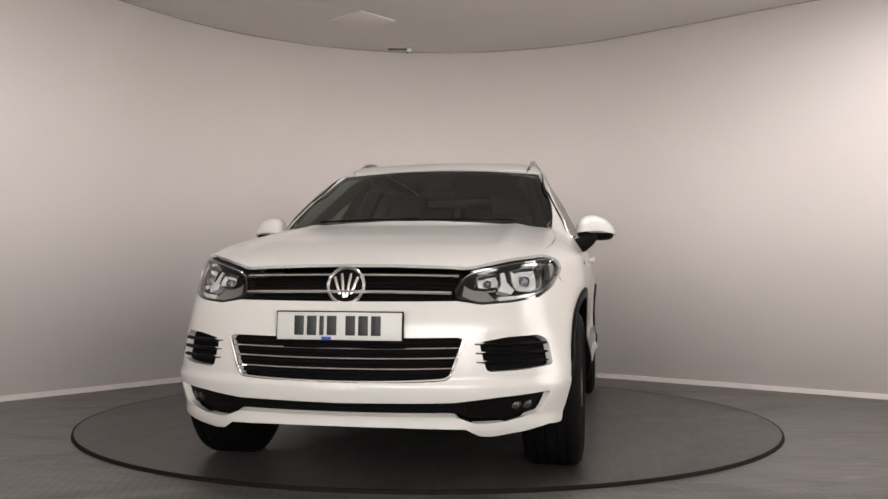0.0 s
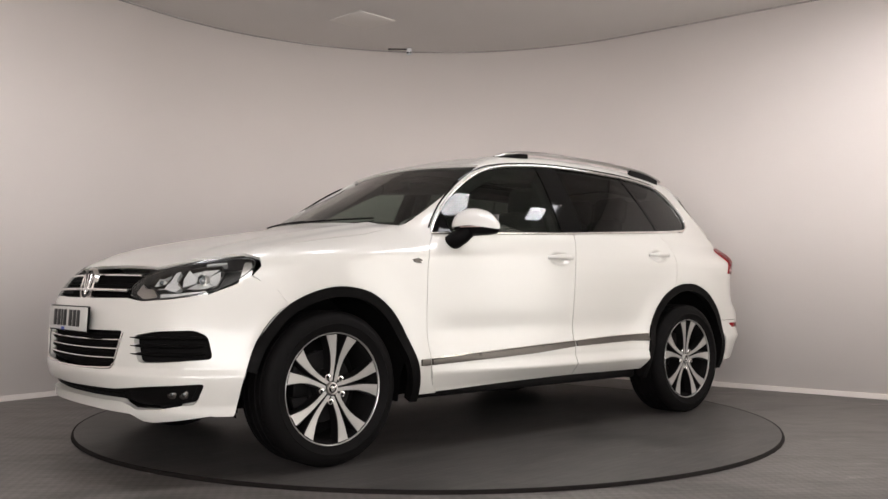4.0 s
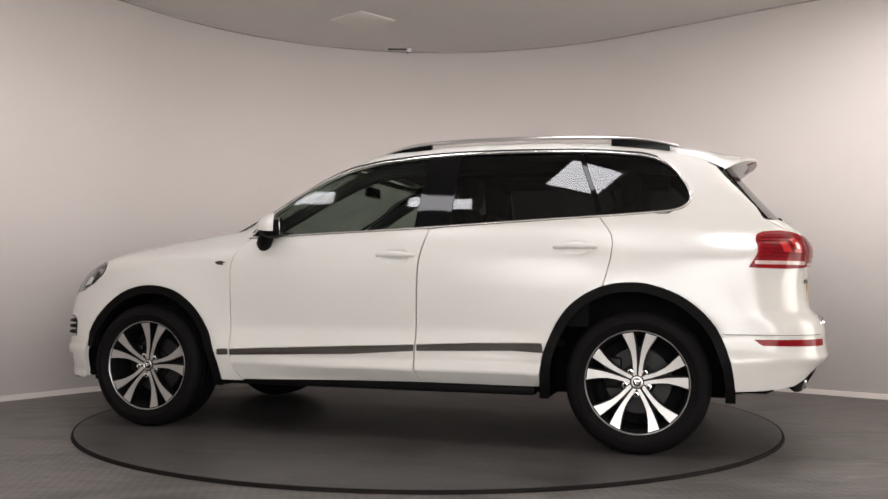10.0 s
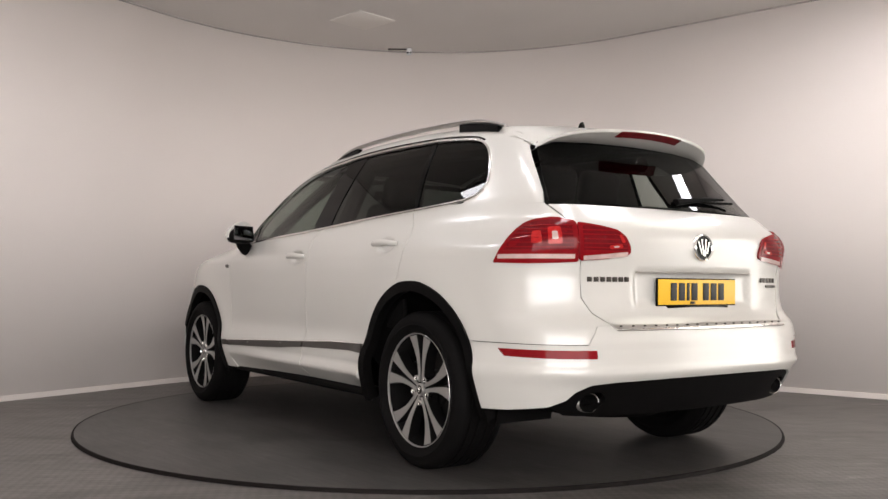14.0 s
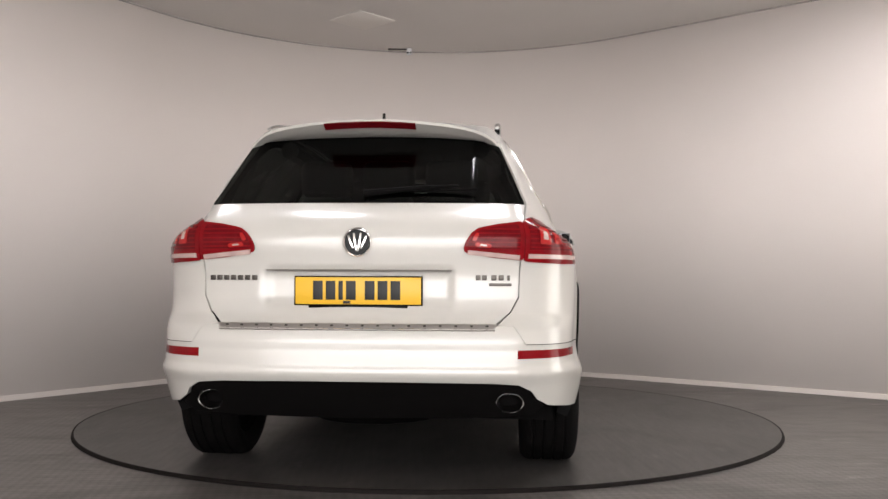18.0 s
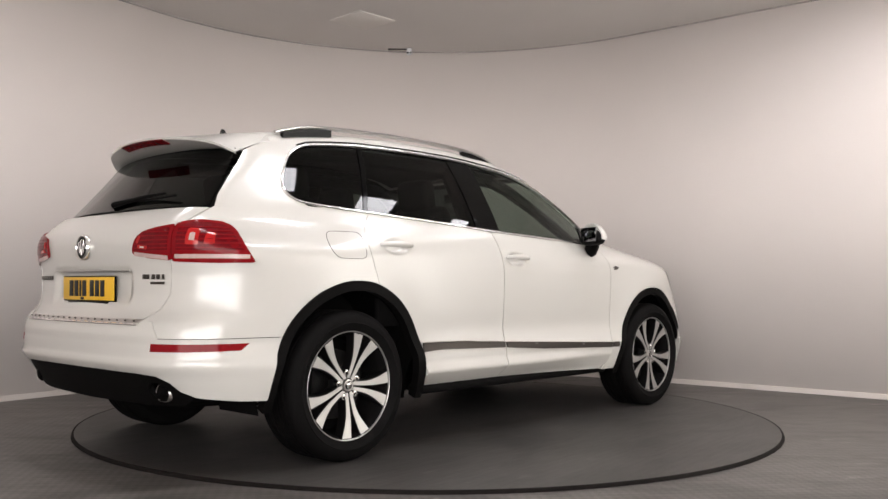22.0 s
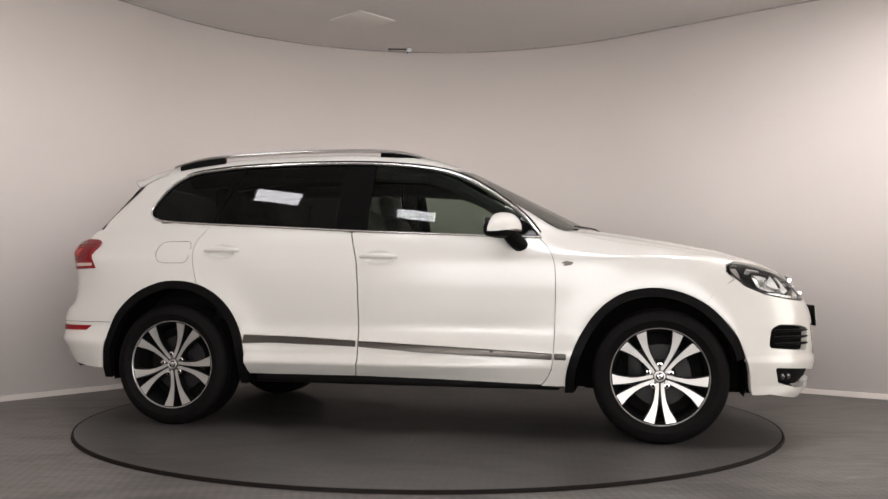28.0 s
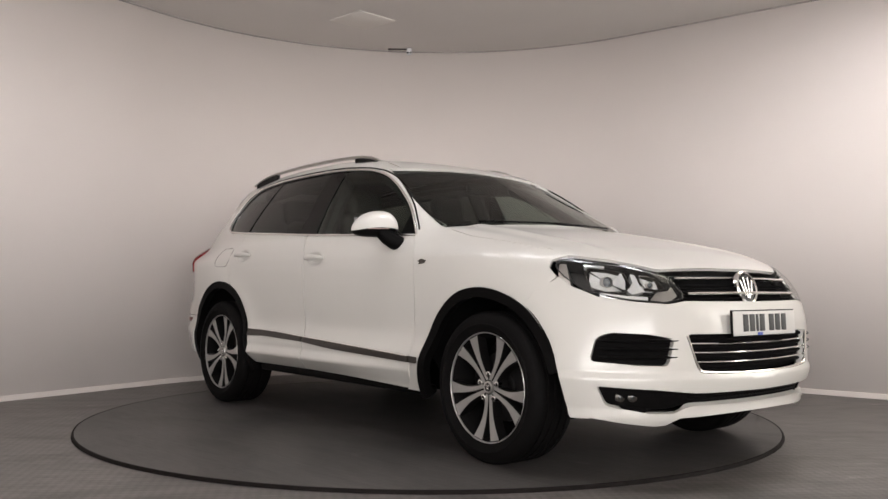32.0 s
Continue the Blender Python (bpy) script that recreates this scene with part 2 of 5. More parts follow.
def shell_wall():
    n = len(PLAN)
    outer = ring_offset(PLAN, 0.15)
    verts = [(x, y, z) for z in (-0.04, CEIL + 0.02) for x, y in PLAN] + [(x, y, z) for z in (-0.04, CEIL + 0.02) for x, y in outer]
    faces = []
    for i in range(n - 1):
        j = i + 1
        if i == n - 3:
            continue
        faces += [(i, n + i, n + j, j), (2 * n + i, 2 * n + j, 3 * n + j, 3 * n + i),
                  (n + i, 3 * n + i, 3 * n + j, n + j), (i, j, 2 * n + j, 2 * n + i)]
    ob = mesh_ob("wall_curved", verts, faces, WALL)
    tagged(ob, "pale grey-beige curved studio wall, matt paint", "wall", kind="structure")
    inner = ring_offset(PLAN, -0.005)
    verts = [(x, y, z) for line, z in ((PLAN, -0.022), (inner, -0.022), (inner, 0.022), (PLAN, 0.024)) for x, y in line]
    faces = [(k * n + i, k * n + i + 1, (k + 1) * n + i + 1, (k + 1) * n + i) for k in (1, 2) for i in range(n - 1)]
    ob = mesh_ob("baseboard", verts, faces, BASEBOARD, smooth=False)
    tagged(ob, "thin white skirting strip along the curved wall", "baseboard", kind="structure")


    n0 = len(PLAN)
    bead = ring_offset(PLAN, -0.010)
    verts = [(x, y, z) for line, z in ((PLAN, CEIL - 0.014), (bead, CEIL - 0.014), (bead, CEIL + 0.002)) for x, y in line]
    faces = [(k * n0 + i, k * n0 + i + 1, (k + 1) * n0 + i + 1, (k + 1) * n0 + i) for k in (0, 1) for i in range(n0 - 1)]
    ob = mesh_ob("trim", verts, faces, SEAMGREY, smooth=False)
    tagged(ob, "thin dark joint between wall and ceiling", "trim", kind="structure")


def entrance(name, door, a, b, left, right, sill, head, rails, outside, glow):
    """A straight wall with a wide daylit doorway, which shows in the car's windows and paint, or with an added
    fill-light window.
    """
    a, b = Vector(a), Vector(b)
    d = (b - a).normalized()
    turn = math.degrees(math.atan2(d.y, d.x))
    m = pose(a.x, a.y, 0, 0, 0, turn)
    length = (b - a).length
    lo, hi = left, length - right
    bm = bmesh.new()
    for x0, x1, z0, z1 in ((0, lo, -0.04, CEIL + 0.02), (hi, length, -0.04, CEIL + 0.02), (lo, hi, head, CEIL + 0.02), (lo, hi, -0.04, sill)):
        if z1 - z0 < 0.05:
            continue
        box((x1 - x0, 0.15, z1 - z0), ((x0 + x1) / 2, -0.075, (z0 + z1) / 2), bm=bm)
    for v in bm.verts:
        v.co = m @ v.co
    w = part(name, bm, WALL, None, smooth=False)
    tagged(w, "grey-beige wall with a wide daylit opening", "wall", kind="structure")
    d1 = thing(door, m, "open daylit doorway with dark horizontal rails" if rails else "wide tall pale-framed window, unseen, added as frontal fill light", "door" if rails else "window", kind="structure")
    for x in (lo + 0.03, hi - 0.03):
        part("jamb", box((0.06, 0.17, head - sill), (x, -0.075, (head + sill) / 2), 0.005), LAMPFRAME, d1)
    for z in rails:
        part("rail", box((hi - lo, 0.05, 0.05), ((lo + hi) / 2, -0.10, z), 0.006), BLACKTRIM, d1)
    sky = mesh_ob(outside, [m @ Vector(p) for p in ((lo - 1.2, -0.9, -0.5), (hi + 1.2, -0.9, -0.5), (hi + 1.2, -0.9, 4.0), (lo - 1.2, -0.9, 4.0))], [(0, 1, 2, 3)], glow, smooth=False)
    tagged(sky, "bright pale daylight outside the opening", "backdrop", kind="structure")


DAYLIGHT_FILL = mat("daylight_fill", (0.985, 0.97, 0.965), 1.0, emit=DAY_FILL)
DAYLIGHT = mat("daylight", (1.0, 0.97, 0.92), 1.0, emit=DAY)
SEAMGREY = mat("seam_grey", (0.35, 0.32, 0.30), 0.8)
BASEBOARD = mat("skirting_white", (0.64, 0.585, 0.55), 0.6)
shell_wall()
entrance("wall_entrance", "door_1", PLAN[-1], PLAN[0], 0.99, 0.55, 0.0, 2.85, (1.02, 1.90, 2.05), "backdrop", DAYLIGHT)
# unseen window added behind the camera for low frontal fill light
entrance("wall_back", "fill_window", PLAN[-3], PLAN[-2], 0.8, 0.8, 0.30, 2.95, (), "backdrop_fill", DAYLIGHT_FILL)


def flat_with_hole(outer, radius, z, n=96):
    vs = [Vector(p) for p in outer] + [Vector((radius * math.cos(2 * math.pi * i / n), radius * math.sin(2 * math.pi * i / n))) for i in range(n)]
    m = len(outer)
    es = [(i, (i + 1) % m) for i in range(m)] + [(m + i, m + (i + 1) % n) for i in range(n)]
    v, _, f, _, _, _ = geometry.delaunay_2d_cdt(vs, es, [], 1, 1e-6)
    keep = [t for t in f if (sum((v[i] for i in t), Vector((0, 0))) / len(t)).length > radius * 0.9995]
    return [(p.x, p.y, z) for p in v], keep


TABLE_R = 2.197
GAP = 0.004
STEP = 0.017
v, f = flat_with_hole(ring_offset(PLAN, 0.1), TABLE_R + GAP, -STEP)
floor = mesh_ob("floor", v, f, FLOOR, smooth=False)
tagged(floor, "dark grey textured vinyl studio floor", "floor", kind="structure")
bm = lathe([(TABLE_R + GAP, -STEP), (TABLE_R + GAP, -0.12), (0.5, -0.12)], 96, "z", caps=False)
pit = part("turntable_pit", bm, PIT, None)
tagged(pit, "dark sunken well round the turntable", "pit", kind="structure")
roofline = ring_offset(PLAN, 0.1)
ceil = mesh_ob("ceiling", [(x, y, z) for z in (CEIL, CEIL + 0.12) for x, y in roofline],
               [list(range(len(roofline)))[::-1], list(range(len(roofline), 2 * len(roofline)))], CEILING, smooth=False)
tagged(ceil, "flat grey painted studio ceiling", "ceiling", kind="structure")

# turntable: a low disc, one step above the floor, that turns with the car
turntable = thing("turntable", pose(0, 0, 0), "low round dark grey turntable with a dark rubber edge", "turntable")
part("platform", lathe([(TABLE_R - 0.012, 0.0), (TABLE_R - 0.012, -0.03)], 160, "z"), TABLE, turntable)
part("edge_ring", lathe([(TABLE_R - 0.012, 0.0), (TABLE_R - 0.010, 0.0012), (TABLE_R - 0.003, 0.0006), (TABLE_R, -0.003), (TABLE_R, -0.06), (TABLE_R - 0.012, -0.06)], 160, "z", closed=True),
     RIMSTEEL, turntable, "worn dark edge ring")


# ceiling fittings
def lamp_panel(x, y, turn, w=0.6, d=0.6):
    t = thing("ceiling_light", pose(x, y, CEIL, 0, 0, turn), "flat white lit LED panel set in the ceiling", "light", "ceiling lights")
    part("diffuser", box((w, d, 0.012), (0, 0, -0.010), 0.002), LAMP, t, "glowing cool white diffuser")
    for sx, sy, lx, ly in ((1, 0, 0.02, d + 0.04), (-1, 0, 0.02, d + 0.04), (0, 1, w, 0.02), (0, -1, w, 0.02)):
        part("frame", box((lx, ly, 0.02), (sx * (w / 2 + 0.01), sy * (d / 2 + 0.01), -0.010), 0.002), LAMPFRAME, t)
    return t


for x, y, turn, w, d in ((-2.02, -0.97, -36, 0.52, 0.30), (-0.88, -1.78, -26, 0.46, 0.26), (0.55, -1.70, 45, 0.52, 0.52), (1.90, -0.95, 45, 0.52, 0.52), (3.15, 0.05, 45, 0.36, 0.36)):
    lamp_panel(x, y, turn, w, d)

# a wide glowing panel with dark bars, added near the entrance for window reflections
tray = thing("reflection_panel", pose(3.10, -1.05, CEIL, 0, 0, 20), "wide glowing cream panel with dark cross bars, added for the window reflections", "light")
part("diffuser", box((1.30, 0.92, 0.012), (0, 0, -0.010), 0.002), CREAM, tray, "glowing cream sheet")
for y in (-0.48, -0.16, 0.48):
    part("bar", box((1.38, 0.05, 0.03), (0, y, -0.016), 0.004), BLACKTRIM, tray)
for x in (-0.67, 0.67):
    part("end_bar", box((0.04, 0.90, 0.03), (x, 0, -0.016), 0.004), BLACKTRIM, tray)

hatch = thing("ceiling_hatch", pose(-0.63, 2.02, CEIL, 0, 0, 45), "square pale ceiling tile set cornerwise", "ceiling tile")
part("tile", box((0.42, 0.42, 0.008), (0, 0, -0.003), 0.002), HATCH, hatch)

cctv = thing("ceiling_sensor", pose(-0.23, 2.98, CEIL, 0, 0, 0), "small white twin-eyed ceiling sensor with a short cable trunk", "sensor")
part("bracket", box((0.05, 0.06, 0.035), (0, 0, -0.0175), 0.006), LAMPFRAME, cctv)
part("head", box((0.055, 0.05, 0.045), (0.0, -0.035, -0.05), 0.012), LAMPFRAME, cctv)
for sx in (-1, 1):
    part("eye", lathe([(0.0, -0.068), (0.009, -0.068), (0.011, -0.058), (0.011, -0.05), (0.0, -0.05)], 16, "y", (sx * 0.014, 0, -0.055)), INK, cctv)
part("cable_trunk", box((0.20, 0.012, 0.010), (-0.12, 0.0, -0.006), 0.002), BLACKTRIM, cctv)


# ---------------------------------------------------------------- the car's skin
def curve_table(xs, ys, lo, hi, soft, step=0.002):
    g = np.arange(lo - 0.3, hi + 0.3, step)
    v = np.interp(g, xs, ys)
    # straight run-out at both ends
    v = np.where(g < xs[0], ys[0] + (g - xs[0]) * (ys[1] - ys[0]) / (xs[1] - xs[0]), v)
    v = np.where(g > xs[-1], ys[-1] + (g - xs[-1]) * (ys[-1] - ys[-2]) / (xs[-1] - xs[-2]), v)
    k = np.exp(-0.5 * (np.arange(-4 * soft, 4 * soft + step, step) / soft) ** 2)
    k /= k.sum()
    pad = len(k) // 2
    v = np.convolve(np.pad(v, pad, mode="edge"), k, "valid")[:len(g)]
    return lambda q: np.interp(q, g, v)


SIDE = curve_table([0.20, 0.30, 0.36, 0.43, 0.485, 0.54, 0.60, 0.75, 0.85, 0.95, 1.02, 1.08, 1.13, 1.17, 1.25, 1.40, 1.50, 1.60, 1.75],
                   [0.880, 0.908, 0.928, 0.945, 0.950, 0.934, 0.924, 0.930, 0.936, 0.938, 0.932, 0.918, 0.900, 0.876, 0.842, 0.762, 0.699, 0.628, 0.535], 0.1, 1.8, 0.018)
NOSE = curve_table([0.20, 0.28, 0.34, 0.42, 0.50, 0.62, 0.70, 0.78, 0.85, 0.92, 0.97, 1.05],
                   [2.22, 2.28, 2.315, 2.345, 2.355, 2.352, 2.345, 2.318, 2.288, 2.248, 2.19, 2.04], 0.1, 1.8, 0.02)
TAIL = curve_table([0.25, 0.33, 0.42, 0.48, 0.505, 0.58, 0.66, 0.695, 0.73, 0.80, 0.90, 1.00, 1.06, 1.12, 1.18, 1.215, 1.525, 1.70],
                   [-2.26, -2.32, -2.375, -2.405, -2.42, -2.418, -2.405, -2.392, -2.345, -2.325, -2.322, -2.342, -2.345, -2.318, -2.25, -2.195, -1.962, -1.83], 0.1, 1.9, 0.014)
HOOD = curve_table([0.7, 1.05, 1.30, 1.60, 1.90, 2.0, 2.1, 2.2, 2.25, 2.35],
                   [1.235, 1.193, 1.155, 1.103, 1.043, 1.018, 0.984, 0.938, 0.905, 0.83], 0.5, 2.5, 0.03)
ROOF = curve_table([-2.1, -1.9, -1.6, -1.3, -0.9, -0.4, 0.0, 0.3, 0.6], [1.565, 1.605, 1.65, 1.678, 1.698, 1.700, 1.672, 1.618, 1.53], -2.2, 1.0, 0.05)


def smax(a, b, k):
    h = np.maximum(k - np.abs(a - b), 0) / k
    return np.maximum(a, b) + h * h * k / 4


def smin(a, b, k):
    return -smax(-a, -b, k)


def sstep(a, b, x):
    t = np.clip((x - a) / (b - a), 0, 1)
    return t * t * (3 - 2 * t)


HUB = 1.4465


def skin(x, y, z):
    """Below 0 inside the car's body."""
    y = np.abs(y)
    g = sstep(1.0, 1.16, z)
    w = SIDE(z)
    w = w - (0.13 + 0.25 * sstep(0.55, 0.95, z)) * np.maximum(0, x - 1.35) ** 2 - 0.07 * np.maximum(0, x) ** 2 * g
    w = w - 0.08 * np.maximum(0, -x - 1.4) ** 2 - 0.058 * np.maximum(0, -x - 0.6) ** 2 * g
    for hx in (HUB, -HUB):
        r = np.hypot(x - hx, (z - 0.37))
        w = w + 0.017 * np.exp(-((r - 0.485) / 0.105) ** 2) * sstep(0.2, 0.35, z)
    # door hollow above the strip
    w = w - 0.006 * np.exp(-((z - 0.62) / 0.08) ** 2) * sstep(1.0, 0.6, np.abs(x + 0.05))
    side = y - w
    front = x - (NOSE(z) - 0.16 * y ** 2 - (0.40 - 0.12 * sstep(0.68, 0.9, z)) * y ** 4)
    rear = (TAIL(z) + (0.10 + 0.20 * sstep(1.22, 1.5, z)) * y ** 2 + 0.5 * y ** 8) - x
    hood = HOOD(x) - 0.03 * y ** 2 - 0.06 * y ** 4 + 0.012 * np.exp(-((y - 0.52 - 0.05 * x) / 0.05) ** 2) * sstep(2.2, 1.7, x)
    screen = 1.19 + (1.12 - (0.43 - 0.23 * np.clip((z - 1.19) / 0.38, 0, 1)) * y ** 2 - x) * 0.488
    roof = ROOF(x) - 0.05 * y ** 2 - 0.05 * y ** 4
    top = z - smax(hood, smin(screen, roof, 0.05), 0.02)
    s = smax(side, top * 0.9, 0.045 + 0.045 * sstep(0.3, 0.9, x) * sstep(1.26, 1.12, z))
    s = smax(s, front * 0.8, 0.13)
    return smax(s, rear * 0.9, 0.07)


def cast(o, d, far=1.6, steps=110):
    """First meeting of rays with the skin; o and d are N x 3."""
    o, d = np.asarray(o, float), np.asarray(d, float)
    ks = np.linspace(0, far, int(steps * 0.75))
    lo = np.full(len(o), far)
    hi = np.full(len(o), far)
    live = np.arange(len(o))
    prev = 0.0
    for k in ks:
        p = o[live] + k * d[live]
        hit = skin(p[:, 0], p[:, 1], p[:, 2]) < 0
        hi[live[hit]], lo[live[hit]] = k, prev
        live = live[~hit]
        prev = k
        if not len(live):
            break
    for _ in range(17):
        mid = (lo + hi) / 2
        p = o + mid[:, None] * d
        hit = skin(p[:, 0], p[:, 1], p[:, 2]) < 0
        hi = np.where(hit, mid, hi)
        lo = np.where(hit, lo, mid)
    return o + hi[:, None] * d


def grad(p, e=0.004):
    g = np.stack([skin(p[:, 0] + e * a, p[:, 1] + e * b, p[:, 2] + e * c) - skin(p[:, 0] - e * a, p[:, 1] - e * b, p[:, 2] - e * c)
                  for a, b, c in ((1, 0, 0), (0, 1, 0), (0, 0, 1))], 1)
    return g / (np.linalg.norm(g, axis=1)[:, None] + 1e-12)


def v_side(uv):
    n = len(uv)
    return cast(np.c_[uv[:, 0], np.full(n, 1.3), uv[:, 1]], np.tile((0, -1, 0), (n, 1)), 1.3)


def v_front(uv):
    n = len(uv)
    return cast(np.c_[np.full(n, 2.6), uv[:, 0], uv[:, 1]], np.tile((-1, 0, 0), (n, 1)), 3.0, 300)


def v_rear(uv):
    n = len(uv)
    return cast(np.c_[np.full(n, -2.7), uv[:, 0], uv[:, 1]], np.tile((1, 0, 0), (n, 1)), 2.0, 200)


def v_top(uv):
    n = len(uv)
    return cast(np.c_[uv[:, 0], uv[:, 1], np.full(n, 1.9)], np.tile((0, 0, -1), (n, 1)), 1.5)


AXF, AXR, CYL = 1.0, -1.0, 1.3


def v_bow(uv):
    a = uv[:, 0] / CYL
    d = np.c_[-np.cos(a), -np.sin(a), np.zeros(len(a))]
    o = np.c_[AXF + 1.9 * np.cos(a), 1.9 * np.sin(a), uv[:, 1]]
    return cast(o, d, 1.85, 220)


def v_stern(uv):
    a = uv[:, 0] / CYL
    d = np.c_[np.cos(a), -np.sin(a), np.zeros(len(a))]
    o = np.c_[AXR - 1.9 * np.cos(a), 1.9 * np.sin(a), uv[:, 1]]
    return cast(o, d, 1.85, 220)


def bow(points):
    """Points named in the front view ('f', y, z) or side view ('s', x, z) as places on the bow's unrolled skin."""
    out = []
    for kind, a, z in points:
        p = (v_front if kind == "f" else v_side)(np.array([(a, z)]))[0]
        out.append((math.atan2(p[1], p[0] - AXF) * CYL, z))
    return out


def stern(points):
    out = []
    for kind, a, z in points:
        p = (v_rear if kind == "f" else v_side)(np.array([(a, z)]))[0]
        out.append((math.atan2(p[1], AXR - p[0]) * CYL, z))
    return out


def dense(poly, step, closed=True):
    out = []
    n = len(poly)
    for i in range(n if closed else n - 1):
        a, b = np.array(poly[i], float), np.array(poly[(i + 1) % n], float)
        m = max(1, int(math.ceil(np.linalg.norm(b - a) / step)))
        out += [tuple(a + (b - a) * k / m) for k in range(m)]
    if not closed:
        out.append(tuple(poly[-1]))
    return out


def soft_poly(poly, r=0.03, n=5):
    """Rounds the corners of an outline."""
    out = []
    m = len(poly)
    for i in range(m):
        p, a, b = (np.array(poly[j % m], float) for j in (i, i - 1, i + 1))
        ra = min(r, 0.45 * np.linalg.norm(a - p))
        rb = min(r, 0.45 * np.linalg.norm(b - p))
        s, e = p + (a - p) / np.linalg.norm(a - p) * ra, p + (b - p) / np.linalg.norm(b - p) * rb
        for k in range(n + 1):
            t = k / n
            out.append(tuple((1 - t) ** 2 * s + 2 * t * (1 - t) * p + t * t * e))
    return out


def spline(pts, step=0.03):
    """A smooth line through points (Catmull-Rom)."""
    p = [np.array(q, float) for q in pts]
    p = [2 * p[0] - p[1]] + p + [2 * p[-1] - p[-2]]
    out = []
    for i in range(1, len(p) - 2):
        m = max(2, int(np.linalg.norm(p[i + 1] - p[i]) / step))
        for k in range(m):
            t = k / m
            out.append(tuple(0.5 * (2 * p[i] + (p[i + 1] - p[i - 1]) * t + (2 * p[i - 1] - 5 * p[i] + 4 * p[i + 1] - p[i + 2]) * t * t
                                    + (3 * p[i] - p[i - 1] - 3 * p[i + 1] + p[i + 2]) * t ** 3)))
    out.append(tuple(p[-2]))
    return out


def inside(pts, poly):
    x, y = pts[:, 0], pts[:, 1]
    r = np.zeros(len(pts), bool)
    q = np.array(poly)
    for (x1, y1), (x2, y2) in zip(q, np.roll(q, -1, 0)):
        c = ((y1 > y) != (y2 > y)) & (x < (x2 - x1) * (y - y1) / (y2 - y1 + 1e-12) + x1)
        r ^= c
    return r


def inset_poly(poly, d):
    q = np.array(poly)
    t = np.roll(q, -1, 0) - np.roll(q, 1, 0)
    t /= np.linalg.norm(t, axis=1)[:, None] + 1e-9
    area = 0.5 * np.sum(q[:, 0] * np.roll(q[:, 1], -1) - np.roll(q[:, 0], -1) * q[:, 1])
    n = np.c_[-t[:, 1], t[:, 0]] * (1 if area > 0 else -1)
    return [tuple(p) for p in q + n * d]


def true_pane(view, p):
    """A glass pane's even curve: the quadratic that best suits the skin there, with its normals."""
    k = 1 if view is v_side else 0
    a, b = p[:, 1 - k], p[:, 2]
    c = np.linalg.lstsq(np.c_[np.ones(len(a)), a, b, a * a, a * b, b * b], p[:, k], rcond=None)[0]
    q = p.copy()
    q[:, k] = c[0] + c[1] * a + c[2] * b + c[3] * a * a + c[4] * a * b + c[5] * b * b
    da, db = c[1] + 2 * c[3] * a + c[4] * b, c[2] + c[4] * a + 2 * c[5] * b
    n = np.zeros_like(q)
    s = -1.0 if view is v_rear else 1.0
    n[:, k], n[:, 1 - k], n[:, 2] = s, -s * da, -s * db
    return q, n / np.linalg.norm(n, axis=1)[:, None]


